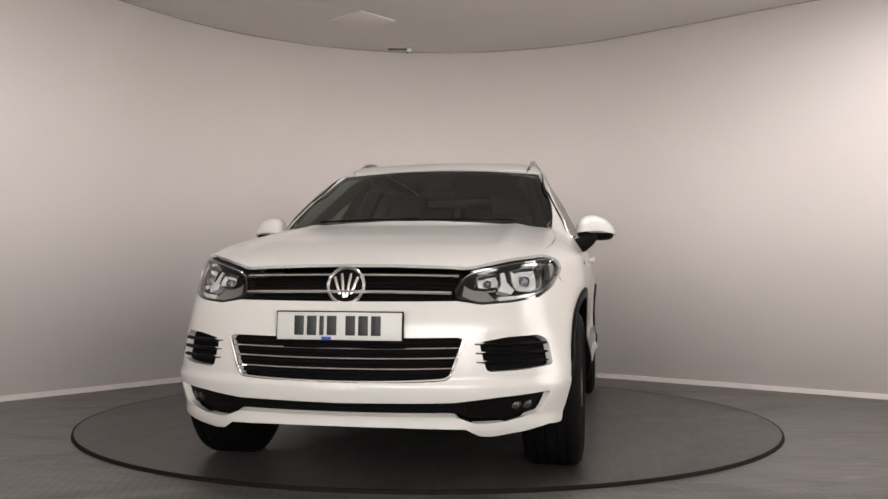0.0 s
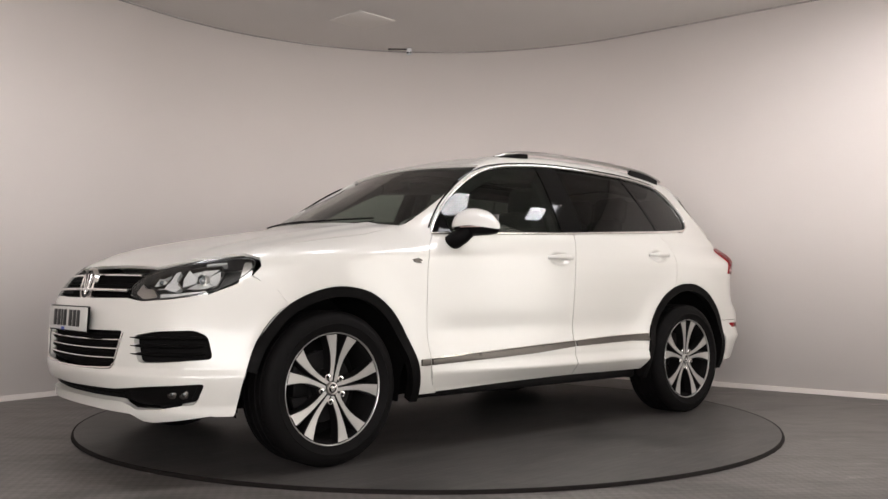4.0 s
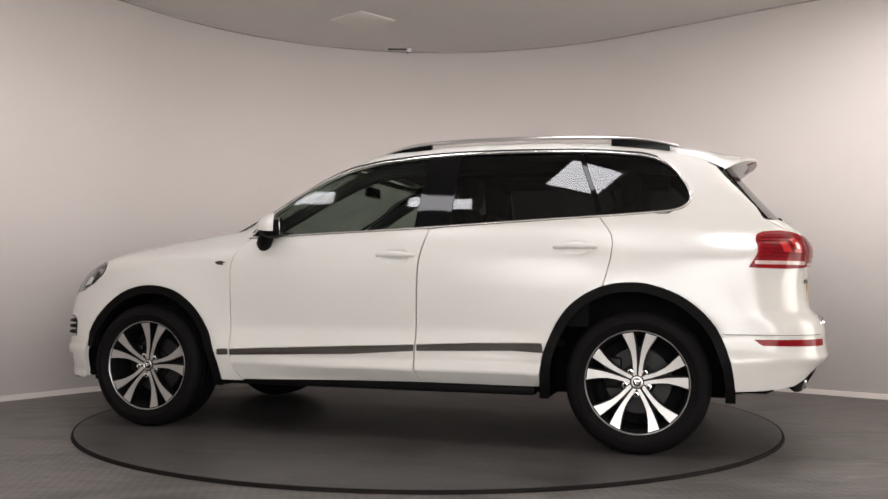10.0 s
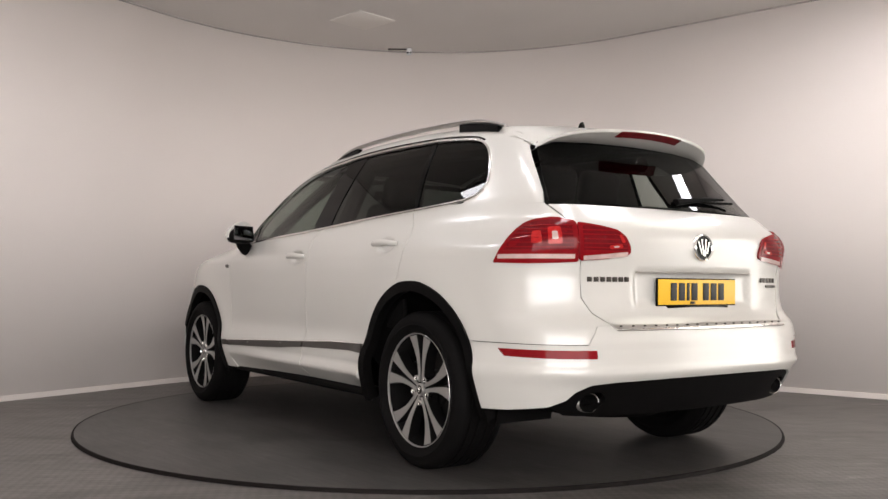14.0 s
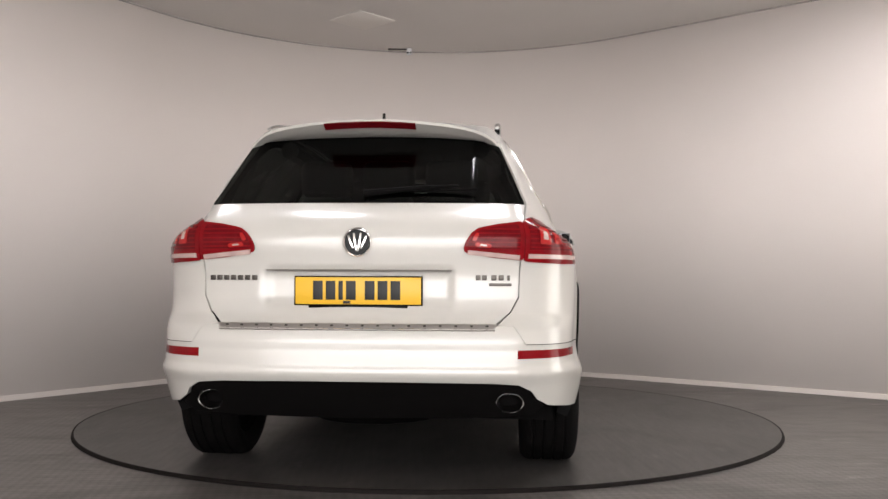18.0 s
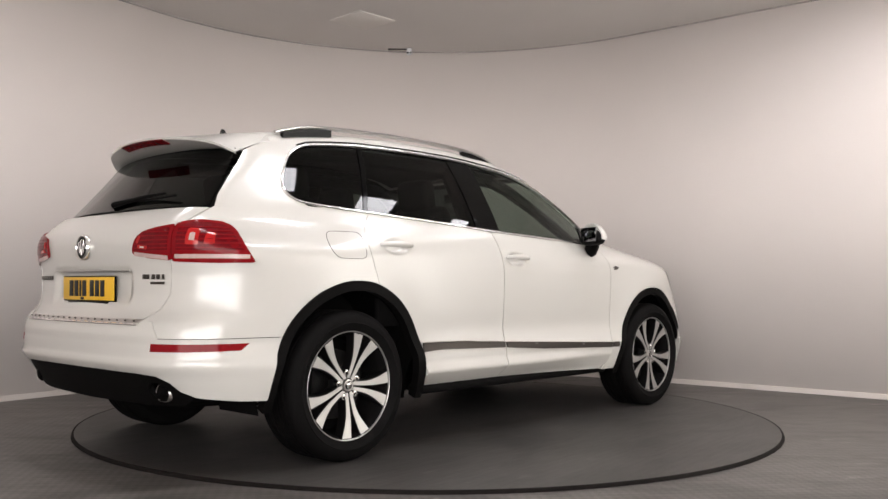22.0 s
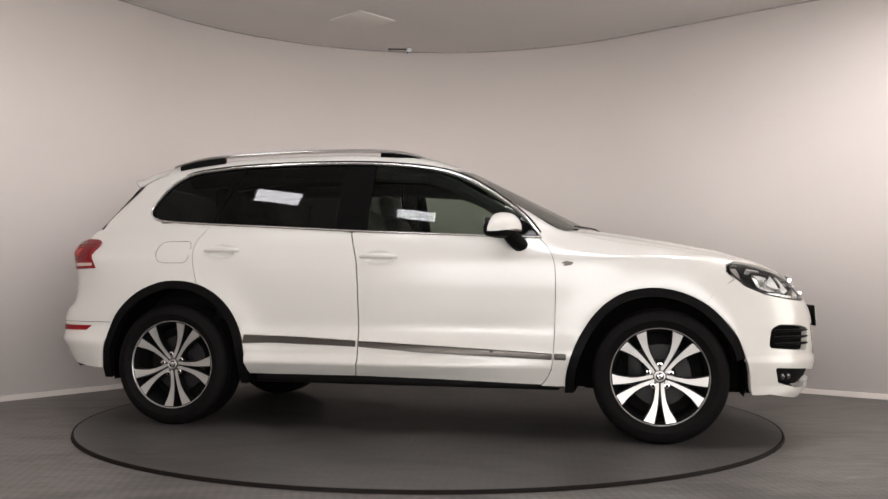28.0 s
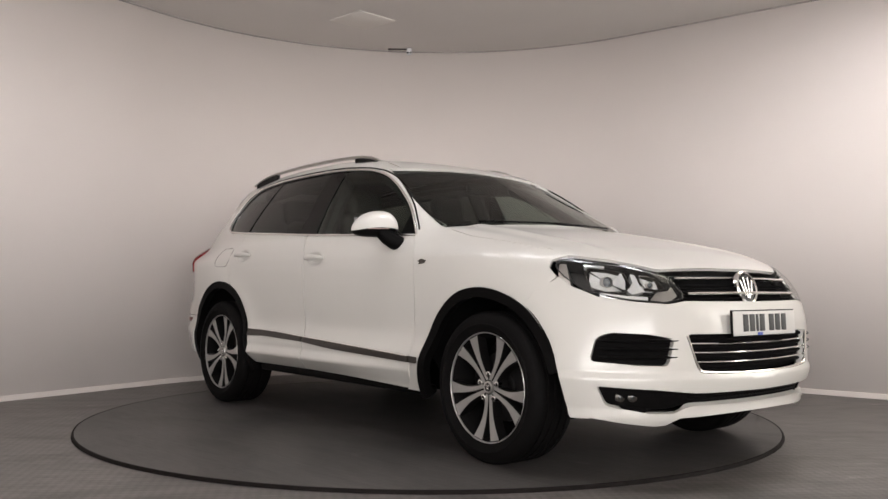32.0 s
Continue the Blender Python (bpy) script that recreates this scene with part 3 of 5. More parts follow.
def panel(name, view, poly, material, parent, label="", holes=(), step=0.04, gap=0.0, off=0.0, thick=0.016, mirror=False, shape=None, pane=False):
    """A piece of the skin: an outline in one of the views, laid on the body, with turned-in edges. Returns the object(s)."""
    loops = [inset_poly(dense(poly, step * 0.7), gap)] + [inset_poly(dense(h, step * 0.7), -gap) for h in holes]
    vs, es = [], []
    for lp in loops:
        b = len(vs)
        vs += lp
        es += [(b + i, b + (i + 1) % len(lp)) for i in range(len(lp))]
    bnd = np.array(vs)
    lo, hi = bnd.min(0), bnd.max(0)
    gx, gy = np.meshgrid(np.arange(lo[0], hi[0], step), np.arange(lo[1], hi[1], step * 0.87))
    gx = gx + (np.arange(gx.shape[0]) % 2)[:, None] * step * 0.5
    grid = np.c_[gx.ravel(), gy.ravel()]
    ok = inside(grid, loops[0])
    for h in loops[1:]:
        ok &= ~inside(grid, h)
    grid = grid[ok]
    if len(grid):
        far = np.ones(len(grid), bool)
        for c in range(0, len(bnd), 200):
            far &= (np.linalg.norm(grid[:, None] - bnd[None, c:c + 200], axis=2) > step * 0.45).all(1)
        grid = grid[far]
    allv = [Vector(p) for p in vs] + [Vector(p) for p in grid]
    v2, _, f2, _, _, _ = geometry.delaunay_2d_cdt(allv, es, [], 0, 1e-7)
    uv = np.array([tuple(p) for p in v2])
    tri = np.array([t for t in f2 if len(t) == 3])
    cen = uv[tri].mean(1)
    ok = inside(cen, loops[0])
    for h in loops[1:]:
        ok &= ~inside(cen, h)
    tri = tri[ok]
    p = view(uv)
    nrm = grad(p)
    if pane:
        p, nrm = true_pane(view, p)
    shift = off if shape is None else off + shape(uv, p)
    p = p + nrm * (shift if np.isscalar(shift) else shift[:, None])
    a, b, c = p[tri[:, 0]], p[tri[:, 1]], p[tri[:, 2]]
    fn = np.cross(b - a, c - a)
    flip = (fn * nrm[tri[:, 0]]).sum(1) < 0
    tri[flip] = tri[flip][:, ::-1]
    if shape is not None:
        acc = np.zeros_like(p)
        a, b, c = p[tri[:, 0]], p[tri[:, 1]], p[tri[:, 2]]
        fn = np.cross(b - a, c - a)
        for k in range(3):
            np.add.at(acc, tri[:, k], fn)
        nrm = acc / (np.linalg.norm(acc, axis=1)[:, None] + 1e-12)
    # turned-in rim
    cnt = {}
    for t in tri:
        for i in range(3):
            e = (t[i], t[(i + 1) % 3])
            cnt[e] = cnt.get(e, 0) + 1
    edges = [e for e in cnt if (e[1], e[0]) not in cnt]
    verts, norms, faces = list(p), list(nrm), [tuple(t) for t in tri]
    if thick:
        for i, j in edges:
            t = p[j] - p[i]
            n = np.cross(t, nrm[i])
            n = n / (np.linalg.norm(n) + 1e-12)
            k = len(verts)
            verts += [p[i], p[j], p[j] - nrm[j] * thick, p[i] - nrm[i] * thick]
            norms += [n] * 4
            faces.append((k, k + 3, k + 2, k + 1))
    out = [mesh_ob(name, verts, faces, material, parent, label, normals=norms)]
    if mirror:
        mv = [(q[0], -q[1], q[2]) for q in verts]
        mn = [(q[0], -q[1], q[2]) for q in norms]
        out.append(mesh_ob(name, mv, [f[::-1] for f in faces], material, parent if mirror is True else mirror, label, normals=mn))
    return out if mirror else out[0]


car = thing("car", pose(0, 0, 0), "glossy white SUV with chrome trim and black wheel arches", "car")

# outlines in the side view: x forward, z up
ARCHF = [(1.920, 0.27), (1.915, 0.36), (1.904, 0.445), (1.866, 0.560), (1.797, 0.662), (1.700, 0.757), (1.575, 0.822), (1.428, 0.850),
         (1.275, 0.828), (1.165, 0.767), (1.085, 0.687), (1.012, 0.57), (0.962, 0.445), (0.942, 0.36), (0.935, 0.27)]
ARCHR = [(-0.945, 0.27), (-0.952, 0.36), (-0.962, 0.45), (-0.985, 0.545), (-1.052, 0.685), (-1.150, 0.790), (-1.284, 0.858), (-1.405, 0.877), (-1.527, 0.865),
         (-1.677, 0.804), (-1.809, 0.689), (-1.882, 0.552), (-1.915, 0.432), (-1.925, 0.33), (-1.925, 0.27)]
ARCHF, ARCHR = spline(ARCHF), spline(ARCHR)
FGAP = spline([(0.790, 1.128), (0.850, 1.06), (0.880, 0.98), (0.886, 0.86), (0.880, 0.60), (0.872, 0.44), (0.850, 0.36), (0.804, 0.300)])
MGAP = spline([(-0.322, 1.168), (-0.288, 1.05), (-0.271, 0.95), (-0.262, 0.70), (-0.258, 0.46), (-0.262, 0.40), (-0.285, 0.315)])
RGAP = spline([(-1.250, 1.224), (-1.318, 1.12), (-1.322, 1.03), (-1.306, 0.95), (-1.280, 0.858)])
BELT = spline([(0.800, 1.128), (0.479, 1.140), (0.1, 1.155), (-0.276, 1.171), (-0.8, 1.200), (-1.259, 1.225), (-1.50, 1.241), (-1.60, 1.250)], 0.06)
DLOTOP = spline([(-1.60, 1.250), (-1.668, 1.268), (-1.708, 1.305), (-1.706, 1.36), (-1.672, 1.425), (-1.620, 1.495), (-1.560, 1.538), (-1.480, 1.570), (-1.30, 1.593),
                 (-1.10, 1.607), (-0.75, 1.615), (-0.45, 1.614), (-0.2, 1.602), (0.083, 1.570), (0.288, 1.514), (0.486, 1.410), (0.676, 1.272), (0.800, 1.128)], 0.03)


# ---- doors
def door_front():
    belt = [p for p in BELT if -0.31 < p[0] < 0.78]
    return FGAP[::-1] + belt + MGAP


def door_rear():
    arch = [p for p in ARCHR if -1.27 < p[0] < -0.944 and p[1] > 0.31]
    belt = [p for p in BELT if -1.23 < p[0] < -0.34]
    return MGAP[::-1] + belt + RGAP + arch[::-1] + [(-0.947, 0.312)]


def sill_band(uv):
    """The flared sill along the door's foot: a ledge that leans out to a crease, then turns in."""
    x, z = uv[:, 0], uv[:, 1]
    fade = 1 - 0.65 * sstep(0.1, 0.86, x)
    return fade * (0.026 * np.clip((0.450 - z) / 0.045, 0, 1) - 0.052 * np.clip((0.402 - z) / 0.085, 0, 1))


def cup(x0, z0):
    """The sill, and a finger hollow behind the door handle."""
    return lambda uv, p: sill_band(uv) - 0.022 * sstep(1.0, 0.5, ((uv[:, 0] - x0) / 0.085) ** 2 + ((uv[:, 1] - z0 + 0.004) / 0.036) ** 2)


fdoors = panel("front_door", v_side, door_front(), PAINT, car, gap=0.0036, step=0.013, thick=0.03, mirror=True, shape=cup(-0.142, 1.020))
rdoors = panel("rear_door", v_side, door_rear(), PAINT, car, gap=0.0036, step=0.013, thick=0.03, mirror=True, shape=cup(-1.133, 1.058))


# ---- hood seam: |y| as a line over x
def hood_y(x):
    return np.interp(x, [0.95, 1.2, 1.6, 1.9, 2.0, 2.1, 2.2], [0.765, 0.80, 0.805, 0.77, 0.70, 0.60, 0.50])


hx = np.linspace(0.98, 1.84, 20)
hood_edge = [(float(x), float(hood_y(x))) for x in hx]
hood_edge3 = v_top(np.array(hood_edge))

# ---- headlight outline on the bow's unrolled skin
head_poly = [(1.043, 0.952), (1.030, 0.976), (1.000, 0.986), (0.945, 0.985), (0.855, 0.975), (0.694, 0.953), (0.562, 0.926), (0.501, 0.900), (0.449, 0.835), (0.463, 0.802),
             (0.558, 0.783), (0.704, 0.793), (0.800, 0.808), (0.880, 0.828), (0.951, 0.862), (1.005, 0.900), (1.033, 0.930)]
grille_poly = bow([("f", 0.470, 0.922), ("f", 0.30, 0.930), ("f", 0.0, 0.934), ("f", -0.30, 0.930), ("f", -0.470, 0.922), ("f", -0.44, 0.835), ("f", -0.458, 0.806),
                   ("f", -0.2, 0.797), ("f", 0.0, 0.795), ("f", 0.2, 0.797), ("f", 0.458, 0.806), ("f", 0.44, 0.835)])

# ---- front bumper with its openings
SEAM = [("s", 1.845, 0.895), ("s", 1.80, 0.868), ("s", 1.745, 0.842), ("s", 1.690, 0.765)]
head_low = [("s", 1.845, 0.900), ("s", 1.905, 0.857), ("s", 1.98, 0.827), ("f", 0.78, 0.810), ("f", 0.68, 0.788), ("f", 0.56, 0.778), ("f", 0.465, 0.792), ("f", 0.30, 0.790), ("f", 0.0, 0.788)]
arch_low = [("s", x, z) for x, z in ARCHF if x > 1.695 and z > 0.285][::-1]
bottom = [("s", 1.922, 0.285), ("s", 1.99, 0.288), ("f", 0.80, 0.292), ("f", 0.70, 0.272), ("f", 0.585, 0.258), ("f", 0.54, 0.262), ("f", 0.49, 0.292), ("f", 0.25, 0.298), ("f", 0.0, 0.299)]
half = bow(head_low[::-1] + SEAM + arch_low + bottom)
other = [(-u, v) for u, v in half][::-1]
bumper_poly = half + other[1:-1]


def both(poly):
    return [poly, [(-u, v) for u, v in poly][::-1]]


low_grille = soft_poly(bow([("f", 0.500, 0.648), ("f", 0.438, 0.480), ("f", 0.0, 0.466), ("f", -0.438, 0.480), ("f", -0.500, 0.648), ("f", 0.0, 0.642)]), 0.03)
intake = soft_poly(bow([("f", 0.555, 0.628), ("f", 0.66, 0.648), ("s", 2.085, 0.655), ("s", 2.035, 0.63), ("s", 2.020, 0.528), ("f", 0.70, 0.512), ("f", 0.585, 0.508)]), 0.025)
slot_half = [("s", 2.045, 0.425), ("f", 0.62, 0.410), ("f", 0.45, 0.392)]
slot_low = [("f", 0.45, 0.335), ("f", 0.53, 0.308), ("f", 0.64, 0.312), ("s", 2.062, 0.338)]
sp = bow(slot_half)
sl = bow(slot_low)
slot_poly = soft_poly(sp + [(0.0, 0.386)] + [(-u, v) for u, v in sp[::-1]] + [(-u, v) for u, v in sl[::-1]] + [(0.0, 0.333)] + sl, 0.02)


def lip(uv, p):
    """The bumper's raised apron line."""
    fade = 1 - 0.7 * sstep(0.85, 1.12, np.abs(uv[:, 0]))
    return fade * (0.015 * sstep(0.474, 0.458, uv[:, 1]) + 0.016 * sstep(0.325, 0.295, uv[:, 1]))


panel("front_bumper", v_bow, bumper_poly, PAINT, car, "white bumper with apron lip", [low_grille, *both(intake), slot_poly], step=0.018, gap=0.0, thick=0.03, shape=lip)

# ---- hood
front_line = [(0.472, 0.929), (0.30, 0.937), (0.0, 0.941)]
fl = v_front(np.array(front_line))
hl = v_bow(np.array([(1.000, 0.994), (0.945, 0.993), (0.855, 0.983), (0.694, 0.961), (0.562, 0.934)]))
cowl = [(1.085, 0.0), (1.07, 0.25), (1.02, 0.5), (0.975, 0.66), (0.935, 0.755)]
top_half = cowl + [(x, y) for x, y in hood_edge[1:] if x < 1.79] + [(p[0] - 0.004, p[1]) for p in hl] + [(p[0] - 0.004, p[1]) for p in fl]
hood_poly = top_half + [(x, -y) for x, y in top_half[::-1]][1:-1]
panel("hood", v_top, hood_poly, PAINT, car, gap=0.0035, step=0.035)

# ---- front fender
hx3 = [(float(q[0]), float(q[2])) for q in hood_edge3 if 1.0 < q[0] < 1.81]
arch_up = [(1.690, 0.765)] + [p for p in ARCHF if p[0] < 1.684 and p[1] > 0.30]
fender = (arch_up + [(0.936, 0.300)] + [(0.810, 0.300)] + FGAP[::-1] + [(0.80, 1.135), (0.845, 1.150), (0.90, 1.170), (0.94, 1.172)] + hx3
          + [(1.845, 0.998), (1.800, 0.978), (1.800, 0.940), (1.838, 0.897), (1.80, 0.868), (1.745, 0.842)])
panel("front_fender", v_side, fender, PAINT, car, step=0.035, gap=0.0, mirror=True)


# ---- greenhouse side frame, quarter and roof
def roof_edge(x):
    return float(v_top(np.array([(x, 0.555)]))[0][2])


# the windscreen's outline, half of it, from the middle of its foot round to the middle of its head
ws = [(0.0, 1.192), (0.30, 1.190), (0.55, 1.184), (0.70, 1.178), (0.762, 1.172), (0.760, 1.235), (0.738, 1.352), (0.718, 1.41), (0.693, 1.462), (0.660, 1.53), (0.640, 1.566), (0.50, 1.574), (0.25, 1.584), (0.0, 1.588)]
sc = [(0.925, 1.176)] + [(float(q[0]) - 0.001, float(q[2])) for q in v_front(np.array([(y - 0.006, z) for y, z in ws[5:11]] + [(0.60, 1.5695), (0.556, 1.5725)]))]
head_line = [(float(q[0]) - 0.003, float(q[1])) for q in v_front(np.array([(0.0, 1.590), (0.15, 1.589), (0.25, 1.586), (0.38, 1.581), (0.50, 1.576), (0.556, 1.5735)]))]
rear_edge = [(float(q[0]), float(q[2])) for q in v_rear(np.array([(0.574, 1.520), (0.606, 1.44), (0.646, 1.34), (0.672, 1.27), (0.694, 1.214)]))]
frame_top = sc + [(0.19, roof_edge(0.19) - 0.002), (0.10, roof_edge(0.10))] + [(x, roof_edge(x)) for x in np.linspace(0.0, -1.80, 17)] + rear_edge
frame_poly = frame_top + [(-1.95, 1.215), (-1.60, 1.2365)] + DLOTOP[1:-1] + [(0.800, 1.133), (0.845, 1.150), (0.90, 1.170)]
panel("side_frame", v_side, frame_poly, PAINT, car, step=0.03, gap=0.0, mirror=True)

panel("roof", v_top, head_line + [(x, 0.556) for x in np.linspace(0.18, -1.80, 13)] + [(-1.83, 0.3), (-1.84, 0.0)]
      + [(-1.83, -0.3)] + [(x, -0.556) for x in np.linspace(-1.80, 0.18, 13)] + [(x, -y) for x, y in head_line[:0:-1]], PAINT, car, step=0.05)

quarter = stern([("s", x, z) for x, z in RGAP] + [("s", x, z) for x, z in ARCHR if x < -1.29 and z > 0.63] + [("s", -1.853, 0.6205), ("s", -1.95, 0.6205), ("f", 0.80, 0.620), ("f", 0.687, 0.620),
                ("f", 0.637, 0.692), ("f", 0.572, 0.696), ("f", 0.628, 0.746), ("f", 0.661, 0.808), ("f", 0.667, 0.94), ("f", 0.671, 1.05), ("f", 0.683, 1.12), ("f", 0.694, 1.213)]
                + [("s", -1.95, 1.2155), ("s", -1.75, 1.228), ("s", -1.60, 1.2375), ("s", -1.45, 1.236)])
panel("quarter_panel", v_stern, quarter, PAINT, car, step=0.03, gap=0.0, mirror=True)

# ---- rear bumper
def rear_apron(uv, p):
    """A shallow flat band between the reflectors and a ledge that juts out below it."""
    z = uv[:, 1]
    fade = 1 - 0.6 * sstep(0.62, 1.0, np.abs(uv[:, 0]))
    return fade * (-0.005 * sstep(0.612, 0.604, z) * sstep(0.512, 0.530, z) + 0.006 * sstep(0.528, 0.508, z) - 0.010 * sstep(0.496, 0.440, z))


rb_top = [("f", 0.0, 0.690), ("f", 0.30, 0.690), ("f", 0.60, 0.692), ("f", 0.635, 0.690), ("f", 0.685, 0.617), ("f", 0.80, 0.617), ("s", -1.95, 0.617), ("s", -1.855, 0.617)]
rb_arch = [("s", x, z) for x, z in ARCHR if x < -1.80 and 0.35 < z < 0.612]
rb_low = [("s", -1.927, 0.338), ("s", -2.05, 0.343), ("f", 0.785, 0.362), ("f", 0.738, 0.390), ("f", 0.715, 0.425), ("f", 0.66, 0.455), ("f", 0.55, 0.465), ("f", 0.25, 0.470), ("f", 0.0, 0.471)]
rh = stern(rb_top + rb_arch + rb_low)
panel("rear_bumper", v_stern, rh + [(-u, v) for u, v in rh[::-1]][1:-1], PAINT, car, step=0.018, gap=-0.0015, thick=0.02, shape=rear_apron)
df = stern([("f", 0.0, 0.468), ("f", 0.25, 0.467), ("f", 0.55, 0.462), ("f", 0.655, 0.452), ("f", 0.708, 0.424), ("f", 0.728, 0.385), ("f", 0.775, 0.352), ("f", 0.72, 0.318), ("f", 0.5, 0.305), ("f", 0.0, 0.300)])
exh_hole = soft_poly(stern([("f", 0.690, 0.376), ("f", 0.660, 0.416), ("f", 0.590, 0.418), ("f", 0.558, 0.378), ("f", 0.590, 0.338), ("f", 0.655, 0.336)]), 0.03)
panel("diffuser", v_stern, df + [(-u, v) for u, v in df[::-1]][1:-1], BLACKTRIM, car, "black plastic lower valance", both(exh_hole), step=0.03, off=-0.012, thick=0.03)

# ---- tailgate
gate = [(0.0, 0.697), (0.30, 0.697), (0.565, 0.700), (0.625, 0.748), (0.658, 0.81), (0.664, 0.94), (0.668, 1.05), (0.680, 1.12), (0.690, 1.208), (0.0, 1.208)]
gate_poly = gate + [(-y, z) for y, z in gate[::-1]][1:-1]


def gate_shape(uv, p):
    """The hollow round the number plate and the chrome bar's ledge."""
    y, z = np.abs(uv[:, 0]), uv[:, 1]
    return -0.020 * sstep(0.40, 0.37, y) * sstep(0.765, 0.785, z) * sstep(0.918, 0.906, z) - 0.002


panel("tailgate", v_rear, gate_poly, PAINT, car, step=0.022, gap=0.002, shape=gate_shape)
panel("rear_window", v_rear, [(-0.688, 1.214), (0.688, 1.214), (0.640, 1.34), (0.567, 1.520), (0.30, 1.533), (0, 1.536), (-0.30, 1.533), (-0.567, 1.520), (-0.640, 1.34)], GLASSR, car,
      "dark tinted rear window", step=0.06, gap=0.003, off=-0.004, thick=0.01, pane=True)

# ---- windscreen
panel("windscreen", v_front, ws + [(-y, z) for y, z in ws[::-1]][1:-1], GLASSW, car, "green-tinted windscreen", step=0.06, gap=0.002, off=-0.009, thick=0.01, pane=True)
ws_line = dense(ws + [(-y, z) for y, z in ws[::-1]][1:-1], 0.03)
panel("windscreen_border", v_front, ws_line, GLOSSBLACK, car, "black band round the windscreen", [inset_poly(ws_line, 0.026)], step=0.03, gap=0.002, off=-0.013, thick=0.0, pane=True)


# ---------------------------------------------------------------- glass, trim and lamps of the car
def on_skin(view, pts, off=0.0):
    p = view(np.array(pts, float))
    return p + grad(p) * off


def mirrored(bm):
    b2 = bm.copy()
    for v in b2.verts:
        v.co.y = -v.co.y
    bmesh.ops.reverse_faces(b2, faces=b2.faces)
    return b2


def pair(name, bm, material, parent, label="", parents=None, **kw):
    """The same part on the car's left and right."""
    b2 = mirrored(bm)
    a = part(name, bm, material, parents[0] if parents else parent, label, **kw)
    b = part(name, b2, material, parents[1] if parents else parent, label, **kw)
    return a, b


DIV_T, DIV_B = (-1.111, 1.606), (-1.252, 1.226)
top_f = [p for p in DLOTOP if p[0] > -0.235]
bel_f = [p for p in BELT if -0.225 < p[0] < 0.79]
panel("front_window", v_side, [(-0.245, 1.603)] + top_f + bel_f + [(-0.225, 1.170)], GLASSF, fdoors[0], "green-tinted glass", step=0.05, off=-0.008, thick=0.006, pane=True, mirror=fdoors[1])
panel("pillar_cover", v_side, [(-0.247, 1.603), (-0.227, 1.170), (-0.432, 1.180), (-0.438, 1.612)], GLOSSBLACK, car, "gloss black pillar cover", step=0.05, off=-0.005, thick=0.01, mirror=True)
top_r = [p for p in DLOTOP if -1.10 < p[0] < -0.445]
bel_r = [p for p in BELT if -1.235 < p[0] < -0.445]
panel("rear_door_window", v_side, [DIV_T] + top_r + [(-0.442, 1.612), (-0.436, 1.181)] + bel_r + [DIV_B], GLASSR, rdoors[0], "dark privacy glass", step=0.05, off=-0.008, thick=0.006, pane=True, mirror=rdoors[1])
panel("window_divider", v_side, [(DIV_T[0] + 0.006, DIV_T[1]), (DIV_T[0] - 0.022, DIV_T[1] - 0.001), (DIV_B[0] - 0.022, DIV_B[1] + 0.002), (DIV_B[0] + 0.006, DIV_B[1])], GLOSSBLACK, rdoors[0], "", step=0.03, off=-0.004, thick=0.01, mirror=rdoors[1])
top_q = [p for p in DLOTOP if p[0] < -1.135]
bel_q = [p for p in BELT if p[0] < -1.275]
panel("quarter_window", v_side, top_q + [(-1.134, 1.606), (-1.274, 1.2255)] + bel_q[:-1], GLASSR, car, "dark privacy glass", step=0.04, off=-0.008, thick=0.006, pane=True, mirror=True)
# small fixed triangle post by the mirror
panel("mirror_sail", v_side, [(0.792, 1.131), (0.700, 1.240), (0.675, 1.262), (0.655, 1.135)], GLOSSBLACK, fdoors[0], "", step=0.03, off=-0.004, thick=0.008, mirror=fdoors[1])

up = on_skin(v_side, inset_poly(dense(DLOTOP, 0.03, False), 0.0), 0.003)
pair("chrome_window_line", tube(up, 0.0068, n=8), SOFTCHROME, car, "polished chrome window surround")
lowl = on_skin(v_side, dense(BELT, 0.05, False), 0.004)
pair("chrome_belt_line", tube(lowl, 0.0075, n=8), SOFTCHROME, car, "polished chrome belt strip")
seal = [(x + (0.013 if x > 0.15 else (-0.010 if x < -1.5 else 0)), z + 0.015 * (1 if -1.5 < x < 0.5 else 0.6)) for x, z in DLOTOP if x < 0.79 and x > -1.55]
pair("window_seal", tube(on_skin(v_side, seal, -0.001), 0.0055, n=6), GLOSSBLACK, car)


# ---- wheel arches and wells
def inner_arch(line, hx, r):
    out = []
    for x, z in line:
        d = np.array([x - hx, max(z - 0.36, 0.0)])
        n = np.linalg.norm(d) + 1e-9
        k = max(n - r, 0.1) / n
        out.append((hx + d[0] * k, z if z <= 0.36 else 0.36 + d[1] * k))
    return out


